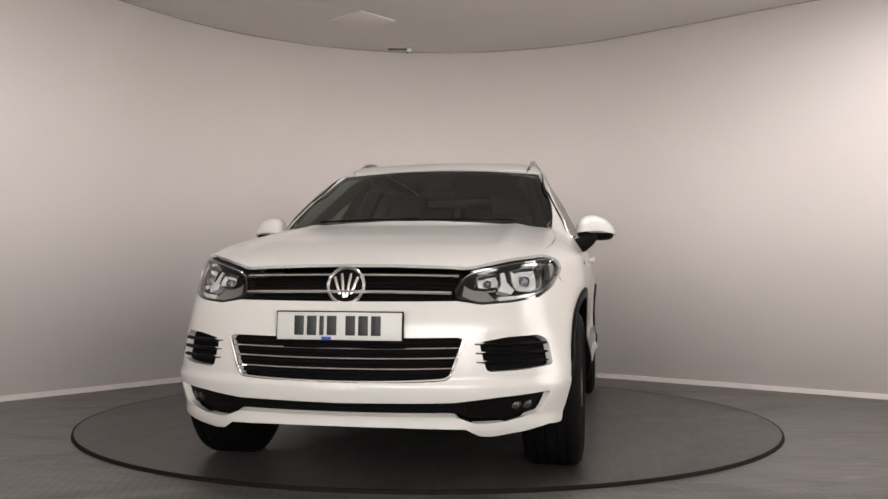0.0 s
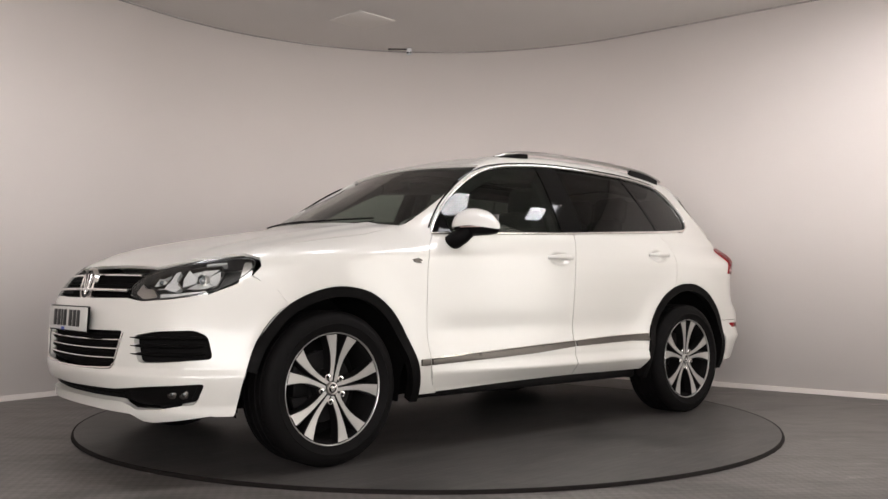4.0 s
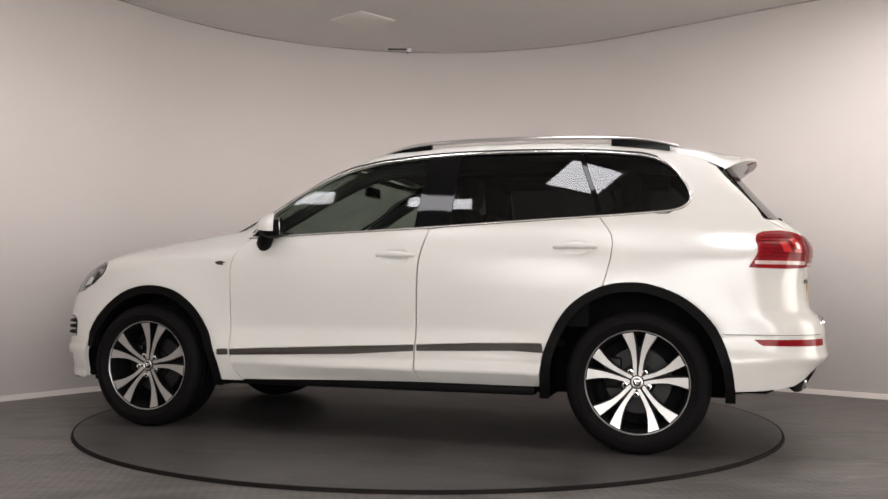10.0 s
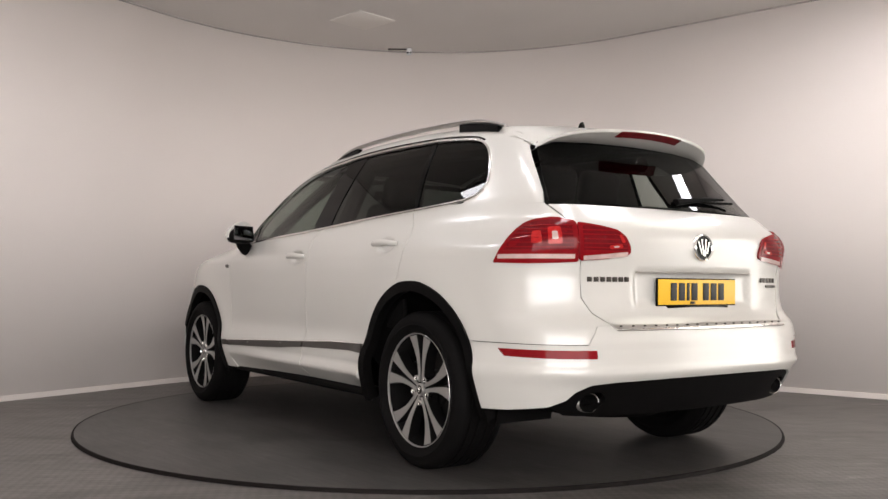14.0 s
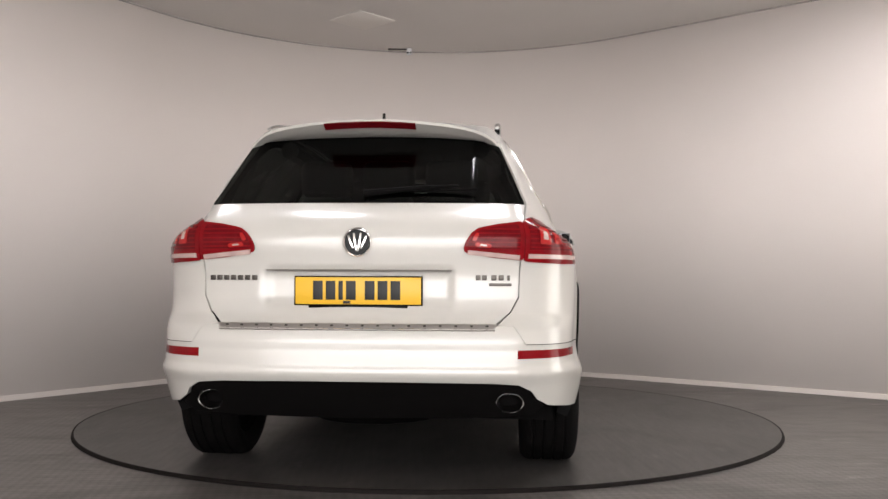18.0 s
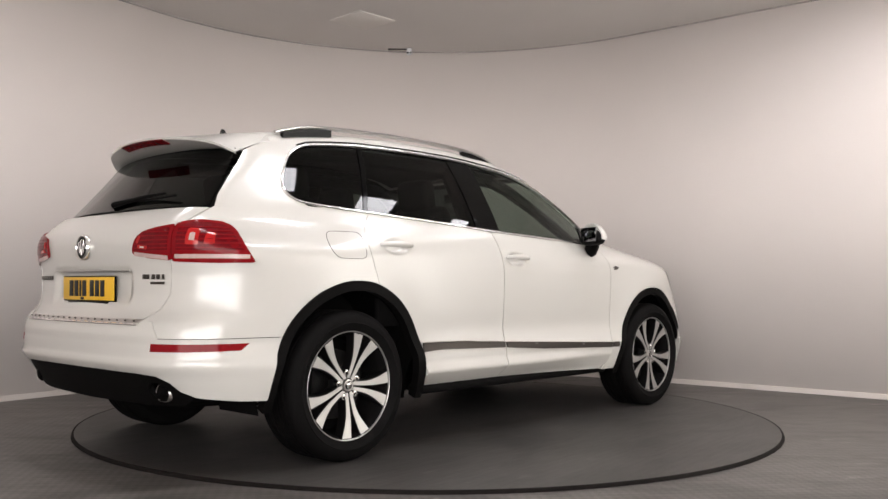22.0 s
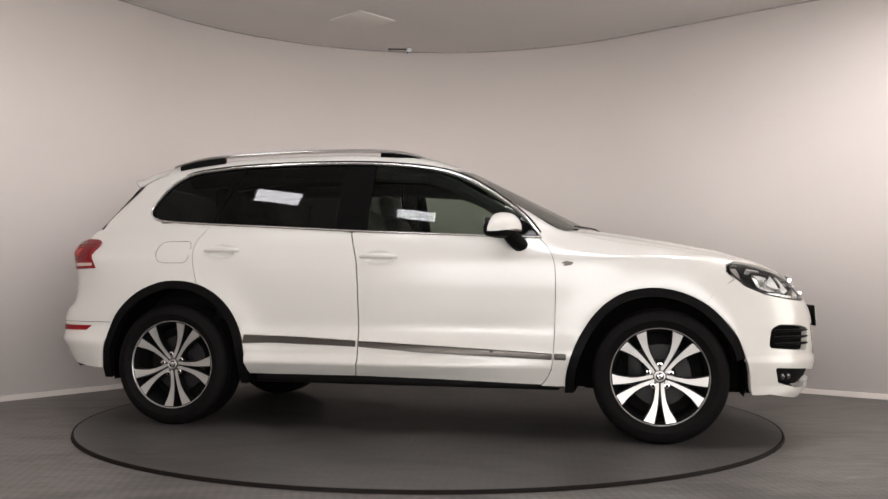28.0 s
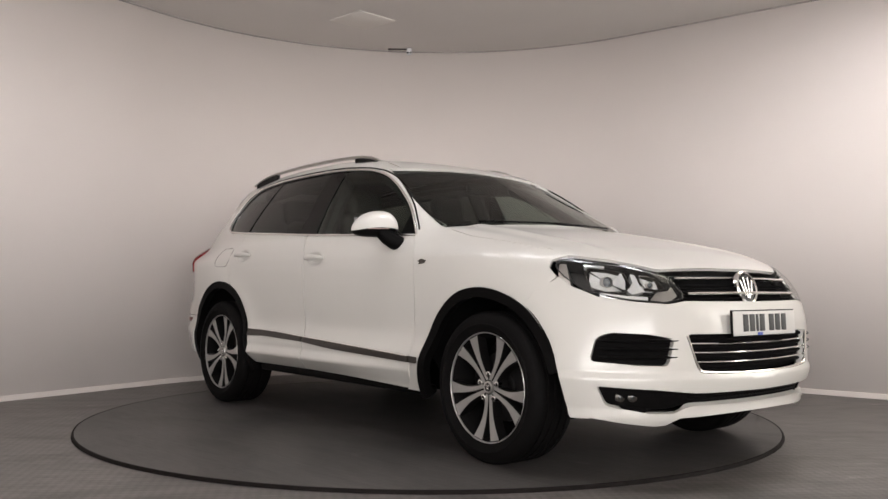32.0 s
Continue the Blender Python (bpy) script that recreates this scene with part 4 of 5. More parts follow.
for line, hx, wr in ((ARCHF, 1.436, 0.470), (ARCHR, -1.435, 0.480)):
    edge = [p for p in line if p[0] < 1.8 or p[1] > 0.45]
    panel("wheel_arch_trim", v_side, edge + inner_arch(edge, hx, 0.048)[::-1], BLACKTRIM, car, "matt black plastic arch trim", step=0.03, off=0.010, thick=0.05, mirror=True,
          shape=lambda uv, p: -0.020 * sstep(0.66, 0.44, uv[:, 1]) * sstep(1.80, 1.88, np.abs(uv[:, 0])))
    arc = [(hx + wr * math.cos(a), 0.375 + wr * math.sin(a)) for a in np.linspace(-0.25, math.pi + 0.25, 30)]
    bm = bmesh.new()
    rows = [[bm.verts.new((x, 0.50, z)) for x, z in arc], [bm.verts.new((x, 0.915 - 0.10 * float(sstep(0.54, 0.38, z)), z)) for x, z in arc]]
    for i in range(len(arc) - 1):
        bm.faces.new((rows[0][i], rows[0][i + 1], rows[1][i + 1], rows[1][i]))
    bm.faces.new(rows[0])
    pair("wheel_well", bm, LINER, car)

# ---- the dark innards below the skin
part("underbody", box((1.86, 1.10, 0.26), (-0.005, 0, 0.38), 0.03), LINER, car, "dark underbody")
part("engine_bay", box((1.10, 0.96, 0.60), (1.52, 0, 0.54), 0.06), LINER, car)
part("front_crossmember", prism([(2.16, -0.62), (2.16, 0.62), (1.95, 0.80), (1.90, 0.80), (1.90, -0.80), (1.95, -0.80)], 0.46, "xy", 0.31), LINER, car)
part("splash_guard", prism([(2.18, -0.55), (2.18, 0.55), (1.90, 0.84), (1.90, -0.84)], 0.02, "xy", 0.285), BLACKTRIM, car)
part("boot_floor", box((1.05, 1.16, 0.58), (-1.62, 0, 0.58), 0.06), LINER, car)
part("rear_crossmember", prism([(-2.20, -0.60), (-2.20, 0.60), (-2.02, 0.84), (-1.95, 0.84), (-1.95, -0.84), (-2.02, -0.84)], 0.60, "xy", 0.36), LINER, car)
part("spare_well", lathe([(0.0, 0.24), (0.28, 0.24), (0.34, 0.28), (0.36, 0.40), (0.0, 0.40)], 32, "z", (-1.72, 0, 0)), LINER, car)
part("rear_axle", tube([(-HUB, -0.62, 0.33), (-HUB, 0.62, 0.33)], 0.05), LINER, car)
part("front_axle", tube([(HUB, -0.62, 0.33), (HUB, 0.62, 0.33)], 0.05), LINER, car)
pair("door_card", box((1.95, 0.03, 0.46), (-0.22, 0.835, 0.87), 0.01), LINER, car)
pair("sill_cover", box((1.82, 0.10, 0.05), (-0.005, 0.835, 0.300), 0.015), BLACKTRIM, car)
panel("headliner", v_top, [(0.20, 0.50), (-1.70, 0.50), (-1.70, -0.50), (0.20, -0.50)], DASH, car, "", step=0.08, off=-0.03, thick=0.01)
panel("pillar_lining", v_side, frame_poly, LINER, car, "", step=0.06, off=-0.024, thick=0.0, mirror=True)

# ---- strips along the doors
STRIPS = [[(0.945, 0.482), (0.882, 0.484), (0.880, 0.450), (0.945, 0.449)],
          [(0.868, 0.484), (-0.253, 0.531), (-0.253, 0.497), (0.10, 0.474), (0.866, 0.449)],
          [(-0.272, 0.532), (-0.60, 0.548), (-0.962, 0.556), (-0.972, 0.506), (-0.80, 0.512), (-0.272, 0.498)]]
for poly, par in zip(STRIPS, ((car, car), fdoors, rdoors)):
    panel("side_moulding", v_side, soft_poly(poly, 0.006, 2), DARKSATIN, par[0], "satin metal side moulding", step=0.03, off=0.010, thick=0.012, mirror=par[1])
    if par[0] is not car:
        line = [(x, z - 0.003) for x, z in dense(poly[:3] if len(poly) == 6 else poly[:2], 0.06, False)]
        pair("moulding_highlight", tube(on_skin(v_side, line, 0.013), 0.004, n=6), CHROME, car, parents=par)

# ---- handles
for x0, x1, z, par in ((-0.030, -0.250, 1.022, fdoors), (-1.020, -1.245, 1.062, rdoors)):
    xs = np.linspace(x0, x1, 12)
    p = on_skin(v_side, [(x, z + 0.006 * math.sin((x - x0) / (x1 - x0) * math.pi)) for x in xs], 0.0)
    for i, q in enumerate(p):
        t = i / 11
        q[1] += 0.004 + 0.030 * min(1, 4 * t, 4 * (1 - t)) ** 0.6
    pair("handle", tube(p, [0.010 + 0.007 * math.sin(math.pi * i / 11) for i in range(12)], n=10, flat=0.7), PAINT, car, "white pull handle", parents=par)

# ---- side badge and fuel flap
badge = [(0.985, 0.988), (0.945, 0.996), (0.915, 0.984), (0.935, 0.978), (0.925, 0.968), (0.955, 0.970), (0.975, 0.975)]
panel("side_badge", v_side, badge, DARKSATIN, car, "small chrome side badge", step=0.02, off=0.004, thick=0.004, mirror=True)
flap = soft_poly([(-1.345, 1.120), (-1.555, 1.118), (-1.580, 1.050), (-1.545, 0.985), (-1.350, 0.985)], 0.04)
fl3 = on_skin(v_stern, stern([("s", x, z) for x, z in flap]), 0.0005)
fl3[:, 1] *= -1
part("fuel_flap_joint", tube(fl3, 0.0013, closed=True, n=6), LINER, car, "joint of the round-cornered fuel flap")


# ---- roof rails, aerial, spoiler
rail = spline([(0.050, 1.640), (-0.03, 1.664), (-0.142, 1.685), (-0.411, 1.700), (-0.87, 1.700), (-1.328, 1.682), (-1.519, 1.656), (-1.645, 1.622)], 0.06)
rad = [0.008 + 0.004 * min(1, 6 * i / len(rail), 6 * (len(rail) - 1 - i) / len(rail)) for i in range(len(rail))]
rails = pair("roof_rail", tube([(x, 0.562, z) for x, z in rail], rad, n=10, flat=1.25), SATIN, car, "satin aluminium roof rail")
# feet are black: the shade under the rail ends is put into their colour
for xs in ((0.02, -0.05, -0.15, -0.235), (-1.285, -1.38, -1.50, -1.60)):
    zt = [float(np.interp(-x, [-q[0] for q in rail], [q[1] for q in rail])) - 0.008 for x in xs]
    zb = [float(v_top(np.array([(x, 0.555)]))[0][2]) - 0.012 for x in xs]
    poly = [(x, z) for x, z in zip(xs, zt)] + [(x, z) for x, z in zip(xs[::-1], zb[::-1])]
    pair("rail_foot", prism(poly, 0.026, "xz", 0.549), GLOSSBLACK, car, "rail foot, black for the shade under the rail end", parents=rails)

zr = float(v_top(np.array([(-1.60, 0.0)]))[0][2])
part("aerial_fin", prism([(-1.50, zr - 0.01), (-1.545, zr + 0.022), (-1.570, zr + 0.058), (-1.585, zr + 0.060), (-1.60, zr + 0.018), (-1.64, zr - 0.01)], 0.012, "xz", -0.006), GLOSSBLACK, car, "black roof aerial fin")

ys = np.linspace(-0.580, 0.580, 31)
prof = []
for y in ys:
    a = abs(y)
    z0, z1 = (float(q[2]) + 0.002 for q in v_top(np.array([(-1.68, a), (-1.80, a)])))
    e = (a / 0.58) ** 6
    xt = -2.075 + 0.11 * (a / 0.565) ** 2 + 0.06 * (a / 0.565) ** 8
    zt = 1.590 - 0.045 * (a / 0.565) ** 2 - 0.035 * (a / 0.565) ** 10
    prof.append([(-1.68, z0), (-1.80, ((z0 * 0.62 + zt * 0.38) + 0.008) * (1 - e) + (z1 + 0.002) * e), (xt + 0.06, zt + 0.006), (xt, zt - 0.002), (xt + 0.004, zt - 0.014), (xt + 0.05, zt - 0.030), (-1.935 + 0.075 * (a / 0.565) ** 2, 1.532 - 0.02 * (a / 0.565) ** 2), (-1.74, 1.56)])
bm = bmesh.new()
grid = [[bm.verts.new((x, y, z)) for x, z in pr] for y, pr in zip(ys, prof)]
for a, b in zip(grid, grid[1:]):
    for k in range(len(a)):
        j = (k + 1) % len(a)
        bm.faces.new((a[k], a[j], b[j], b[k]))
bm.faces.new(grid[0])
bm.faces.new(grid[-1])
spoiler = part("roof_spoiler", bm, PAINT, car, "white roof-edge spoiler", angle=50)
bm = bmesh.new()
yb = np.linspace(-0.205, 0.205, 13)
rows = []
for y in yb:
    xt = -2.075 + 0.11 * (abs(y) / 0.565) ** 2
    zt = 1.590 - 0.045 * (abs(y) / 0.565) ** 2
    rows.append([bm.verts.new((xt + dx, y, zt + dz)) for dx, dz in ((-0.001, -0.016), (0.045, -0.034), (0.05, -0.028), (0.004, -0.010))])
for a, b in zip(rows, rows[1:]):
    for k in range(4):
        bm.faces.new((a[k], a[(k + 1) % 4], b[(k + 1) % 4], b[k]))
bm.faces.new(rows[0])
bm.faces.new(rows[-1])
part("brake_light", bm, REDDARK, spoiler, "dark red high brake light")
# rear wiper
pw = on_skin(v_rear, [(0.0, 1.232), (-0.10, 1.245), (-0.25, 1.262), (-0.40, 1.270)], 0.02)
wiper = part("rear_wiper", tube(pw, [0.018, 0.013, 0.010, 0.006], n=8), BLACKTRIM, car, "black rear wiper arm")
part("wiper_blade", tube(on_skin(v_rear, [(-0.05, 1.258), (-0.25, 1.252), (-0.48, 1.262)], 0.010), 0.006, n=6), BLACKTRIM, wiper)
# front wipers and cowl
part("cowl", tube(on_skin(v_front, [(y, 1.1925 - 0.024 * (y / 0.76) ** 2) for y in np.linspace(-0.74, 0.74, 25)], -0.012), 0.012, n=6), BLACKTRIM, car, "black windscreen scuttle")
for y0, y1 in ((-0.55, 0.05), (-0.05, 0.55)):
    part("front_wiper", tube(on_skin(v_front, [(y, 1.207 + 0.012 * (y - y0)) for y in np.linspace(y0, y1, 8)], 0.006), 0.005, n=6), BLACKTRIM, car, "black windscreen wiper")


# ---- mirrors
def blob(c, r, p=2.6, n=20, m=14, clip=None):
    """A rounded box (superellipsoid)."""
    def sp(v, e):
        return math.copysign(abs(v) ** e, v)
    bm = bmesh.new()
    e = 2 / p
    rows = []
    for i in range(1, m):
        a = -math.pi / 2 + math.pi * i / m
        rows.append([bm.verts.new((c[0] + r[0] * sp(math.cos(a), e) * sp(math.cos(2 * math.pi * k / n), e), c[1] + r[1] * sp(math.cos(a), e) * sp(math.sin(2 * math.pi * k / n), e),
                                   c[2] + r[2] * sp(math.sin(a), e))) for k in range(n)])
    lo, hi = bm.verts.new((c[0], c[1], c[2] - r[2])), bm.verts.new((c[0], c[1], c[2] + r[2]))
    for a, b in zip(rows, rows[1:]):
        for k in range(n):
            bm.faces.new((a[k], a[(k + 1) % n], b[(k + 1) % n], b[k]))
    for k in range(n):
        bm.faces.new((lo, rows[0][(k + 1) % n], rows[0][k]))
        bm.faces.new((hi, rows[-1][k], rows[-1][(k + 1) % n]))
    if clip:
        for v in bm.verts:
            v.co = clip(v.co)
    return bm


def mirror_shape(v):
    t = (v.y - 0.990) / 0.110
    return Vector((v.x - 0.045 * t, v.y, v.z + 0.004 * t - 0.020 * t * t * (1.0 if t > 0 else 0.35)))


def cap_shape(v):
    t = (v.y - 0.990) / 0.110
    return mirror_shape(Vector((max(v.x, 0.570), v.y, 1.172 + max(v.z - 1.172, 0.0) * (1 - 0.20 * t))))


head = pair("mirror_housing", blob((0.584, 0.988, 1.176), (0.078, 0.104, 0.054), 2.5, 28, 18, clip=lambda v: mirror_shape(Vector((max(v.x, 0.535), v.y, v.z)))), BLACKTRIM, car, "black door mirror with white front cap")
pair("mirror_cap", blob((0.592, 0.990, 1.172), (0.090, 0.112, 0.094), 2.25, 32, 24, clip=cap_shape), PAINT, car, "white mirror cap", parents=head)
pair("mirror_foot", tube([(0.690, 0.865, 1.078), (0.676, 0.915, 1.094), (0.650, 0.945, 1.122), (0.628, 0.968, 1.150)], [0.042, 0.044, 0.044, 0.040], n=14), BLACKTRIM, car, "black mirror foot", parents=head)
pair("mirror_glass", box((0.006, 0.165, 0.092), (0.5335, 0.990, 1.190), 0.002, (0, 0, 22)), DIMMIRROR, car, "", parents=head)
pair("mirror_indicator", box((0.016, 0.12, 0.006), (0.652, 1.005, 1.166), 0.003, (0, 0, 22)), CLEARLENS, car, "", parents=head)

# ---- headlights
housing = panel("headlight", v_bow, inset_poly(dense(head_poly, 0.03), 0.003), LAMPBLACK, car, "dark twin-lens headlight with clear cover", step=0.04, off=-0.085, thick=0.0, mirror=True)
panel("lens_cover", v_bow, soft_poly(head_poly, 0.012, 2), LENS, housing[0], "clear lens cover", step=0.035, gap=0.002, off=0.002, thick=0.03, mirror=housing[1])
panel("lamp_rim", v_bow, soft_poly(head_poly, 0.012, 2), LAMPBLACK, housing[0], "", [inset_poly(dense(soft_poly(head_poly, 0.012, 2), 0.02), 0.011)], step=0.02, gap=0.003, off=-0.008, thick=0.07, mirror=housing[1])


def scaled(poly, k):
    q = np.array(poly)
    c = q.mean(0)
    return [tuple(p) for p in c + (q - c) * k]


BOWL = [(0.716, 0.930), (0.790, 0.944), (0.884, 0.950), (0.905, 0.912), (0.884, 0.852), (0.815, 0.833), (0.735, 0.836), (0.700, 0.862)]
SMALL = [(0.560, 0.906), (0.645, 0.919), (0.660, 0.895), (0.640, 0.858), (0.585, 0.849), (0.536, 0.858)]
for poly in (BOWL, SMALL):
    po = soft_poly(poly, 0.008, 3)
    panel("reflector_rim", v_bow, po, DARKSATIN, housing[0], "dark metal reflector rim", [scaled(po, 0.94)], step=0.02, off=-0.018, thick=0.030, mirror=housing[1])
    mu, mz = np.mean([q[0] for q in po]), np.mean([q[1] for q in po])
    ru, rz = max(q[0] for q in po) - mu, max(q[1] for q in po) - mz
    panel("reflector_bowl", v_bow, scaled(po, 0.95), LAMPBLACK, housing[0], "dark back of the reflector", step=0.02, off=-0.055, thick=0.0, mirror=housing[1])
    # bright facets round the lens, each with its own lean
    for k in range(4):
        a0, a1 = math.pi * (k / 2 + 0.25) + 0.04, math.pi * (k / 2 + 0.75) - 0.04
        facet = [(mu + ru * r * math.cos(a), mz + rz * r * math.sin(a)) for r, a in ((1.02, a0), (0.84, (a0 + a1) / 2), (1.02, a1), (0.36, a1), (0.36, a0))]
        lean = 0.016 * math.cos(2.4 * k + mu * 9)
        panel("reflector_facet", v_bow, facet, REFLECTOR, housing[0], "bright reflector facet", step=0.02, off=-0.032, thick=0.004, mirror=housing[1],
              shape=lambda uv, p: lean * (uv[:, 0] - mu) / ru - 0.020 * (1 - np.hypot((uv[:, 0] - mu) / ru, (uv[:, 1] - mz) / rz)))
BAR = [(0.632, 0.816), (0.72, 0.819), (0.842, 0.830), (0.843, 0.811), (0.72, 0.801), (0.636, 0.797)]
WING = [(0.497, 0.866), (0.526, 0.846), (0.585, 0.839), (0.621, 0.803), (0.545, 0.792), (0.484, 0.822)]
DIVIDER = [(0.668, 0.920), (0.690, 0.924), (0.690, 0.880), (0.722, 0.842), (0.700, 0.826), (0.640, 0.842), (0.660, 0.870)]
DASH_LINE = [(0.80, 0.962), (0.90, 0.968), (0.90, 0.958), (0.802, 0.953)]
BAND = [(0.985, 0.966), (1.020, 0.966), (1.030, 0.910), (1.000, 0.862), (0.968, 0.858), (0.980, 0.909)]
for poly, ma, lb in ((BAR, REFLECTOR, "bright lower light strip"), (WING, SATIN, "bright inner wing"), (DIVIDER, REFLECTOR, "bright divider between the lenses"), (DASH_LINE, REFLECTOR, "bright upper strip"), (BAND, SATIN, "side reflector")):
    panel("reflector_wing", v_bow, soft_poly(poly, 0.005, 3), ma, housing[0], lb, step=0.02, off=-0.018, thick=0.03, mirror=housing[1])
for u, z, r, depth in ((0.808, 0.890, 0.024, 0.046), (0.603, 0.884, 0.015, 0.040)):
    p = on_skin(v_bow, [(u, z)], -depth)[0]
    ang = math.degrees(u / CYL) * 0.6
    b = lathe([(r * 0.9, 0.004), (r, 0.016), (r * 1.10, 0.014), (r * 1.15, -0.01), (r * 0.7, -0.03)], 28, "x", caps=False)
    g = lathe([(0.0, 0.024), (r * 0.35, 0.022), (r * 0.7, 0.014), (r * 0.88, 0.004), (r * 0.88, -0.004)], 28, "x")
    m = pose(*p, 0, -8, ang)
    for bb in (b, g):
        for v in bb.verts:
            v.co = m @ v.co
    pair("projector_ring", b, SATIN, car, "metal projector ring", parents=housing)
    pair("projector_lens", g, BULBGLASS, car, "glass projector lens", parents=housing)


# ---- grilles
def row_on_bow(z, y1, off, n=25, zc=0.0):
    return on_skin(v_front, [(y, z + zc * (1 - (y / y1) ** 2)) for y in np.linspace(-y1, y1, n)], off)


upper = panel("radiator_grille", v_bow, grille_poly, LINER, car, "black grille with two chrome bars", step=0.05, off=-0.05, thick=0.0)
for z, y1 in ((0.893, 0.458), (0.826, 0.438)):
    part("chrome_bar", tube(row_on_bow(z, y1, -0.002, zc=0.004), 0.0085, n=8, flat=1.6), CHROME, upper, "polished chrome grille bar")
for z, y1 in ((0.915, 0.462), (0.904, 0.46), (0.872, 0.45), (0.858, 0.445), (0.845, 0.442), (0.810, 0.450)):
    part("grille_slat", tube(row_on_bow(z, y1, -0.020, 17, 0.004), 0.0055, n=6, flat=1.6), LINER, upper)
lowg = panel("lower_grille", v_bow, low_grille, LINER, car, "black lower grille with chrome slats", step=0.05, off=-0.036, thick=0.0)
for z, y1 in ((0.606, 0.478), (0.566, 0.464), (0.524, 0.448)):
    part("chrome_slat", tube(row_on_bow(z, y1, -0.010, zc=-0.006), 0.0042, n=8, flat=1.5), CHROME, lowg, "thin chrome slat")
for z, y1 in ((0.628, 0.486), (0.588, 0.47), (0.546, 0.455), (0.503, 0.44)):
    part("grille_slat", tube(row_on_bow(z, y1, -0.026, 17, -0.006), 0.008, n=6, flat=1.2), LINER, lowg)
edge = bow([("f", 0.497, 0.640), ("f", 0.455, 0.520), ("f", 0.436, 0.488), ("f", 0.40, 0.478), ("f", 0.2, 0.469), ("f", 0.0, 0.466)])
edge = spline(edge + [(-u, v) for u, v in edge[::-1]][1:], 0.03)
part("grille_frame", tube(on_skin(v_bow, edge, 0.001), 0.007, n=8), CHROME, lowg, "chrome frame round the lower grille")
intakes = panel("side_intake", v_bow, intake, LINER, car, "black side intake with fins", step=0.04, off=-0.030, thick=0.0, mirror=True)
iu = np.array(intake)
for z in (0.548, 0.584, 0.620):
    u0, u1 = iu[:, 0].min() - 0.022 + 0.1 * (0.62 - z), iu[:, 0].max() - 0.03
    pts = on_skin(v_bow, [(u, z) for u in np.linspace(u0, u1, 9)], -0.003)
    pair("intake_fin", tube(pts, [0.003, 0.007, 0.008, 0.008, 0.008, 0.008, 0.008, 0.008, 0.004], n=8, flat=1.6), BLACKTRIM, car, "black horizontal fin", parents=intakes)
    pair("fin_tip", tube(on_skin(v_bow, [(u, z + 0.004) for u in np.linspace(u0 + 0.002, u0 + 0.045, 5)], 0.002), [0.002, 0.0035, 0.0035, 0.003, 0.001], n=6), PAINT, car, "white fin tip", parents=intakes)
slot = panel("lower_intake", v_bow, slot_poly, LINER, car, "black lower intake slot", step=0.05, off=-0.018, thick=0.0)
for z in (0.348, 0.366, 0.382):
    part("mesh_bar", tube(row_on_bow(z, 0.46, -0.014, 13), 0.004, n=6), BLACKTRIM, slot)
cover = bow([("f", 0.50, 0.388), ("f", 0.62, 0.402), ("s", 2.068, 0.414), ("s", 2.085, 0.345), ("f", 0.62, 0.322), ("f", 0.50, 0.335)])
panel("fog_bezel", v_bow, cover, BLACKTRIM, slot, "black fog lamp surround", step=0.03, off=-0.012, thick=0.01, mirror=True)
for y in (0.700, 0.742):
    p = on_skin(v_front, [(y, 0.368)], -0.016)[0]
    m = pose(*p, 0, 0, 34)
    ring = lathe([(0.019, 0.005), (0.022, 0.003), (0.022, -0.012), (0.018, -0.012)], 24, "x")
    eye = lathe([(0.0, 0.008), (0.011, 0.005), (0.018, 0.0), (0.018, -0.010)], 24, "x")
    for bb in (ring, eye):
        for v in bb.verts:
            v.co = m @ v.co
    pair("fog_lamp_ring", ring, DARKSATIN, slot)
    pair("fog_lamp_glass", eye, FOGGLASS, slot, "clear fog lamp glass")


# ---- round emblems drawn as plain shapes, number plates as bars
def emblem(centre, r, yaw, tilt, name):
    m = pose(*centre, 0, tilt, yaw)
    disc = lathe([(0.0, 0.002), (r * 0.9, 0.0), (r * 0.95, -0.012)], 40, "x")
    ring = lathe([(r * 0.84, 0.004), (r * 0.92, 0.009), (r, 0.003), (r, -0.014), (r * 0.84, -0.006)], 40, "x", closed=True)
    for bb in (disc, ring):
        for v in bb.verts:
            v.co = m @ v.co
    e = part(name, disc, GLOSSBLACK, car, "round chrome emblem")
    part("emblem_ring", ring, CHROME, e, "chrome ring")
    for y, t, h in ((-0.44, 20, 0.95), (-0.15, 8, 1.25), (0.15, -8, 1.25), (0.44, -20, 0.95)):
        b = box((0.005, r * 0.14, r * h), (0.004, y * r, 0), 0.002, (t, 0, 0))
        for v in b.verts:
            v.co = m @ v.co
        part("emblem_bar", b, CHROME, e)
    return e


pf = v_front(np.array([(0.0, 0.852)]))[0]
emblem((pf[0] + 0.012, 0.0, 0.853), 0.083, 0, -14, "front_emblem")
pr = v_rear(np.array([(0.0, 1.030)]))[0]
emblem((pr[0] - 0.010, 0.0, 1.030), 0.061, 180, -2, "rear_emblem")


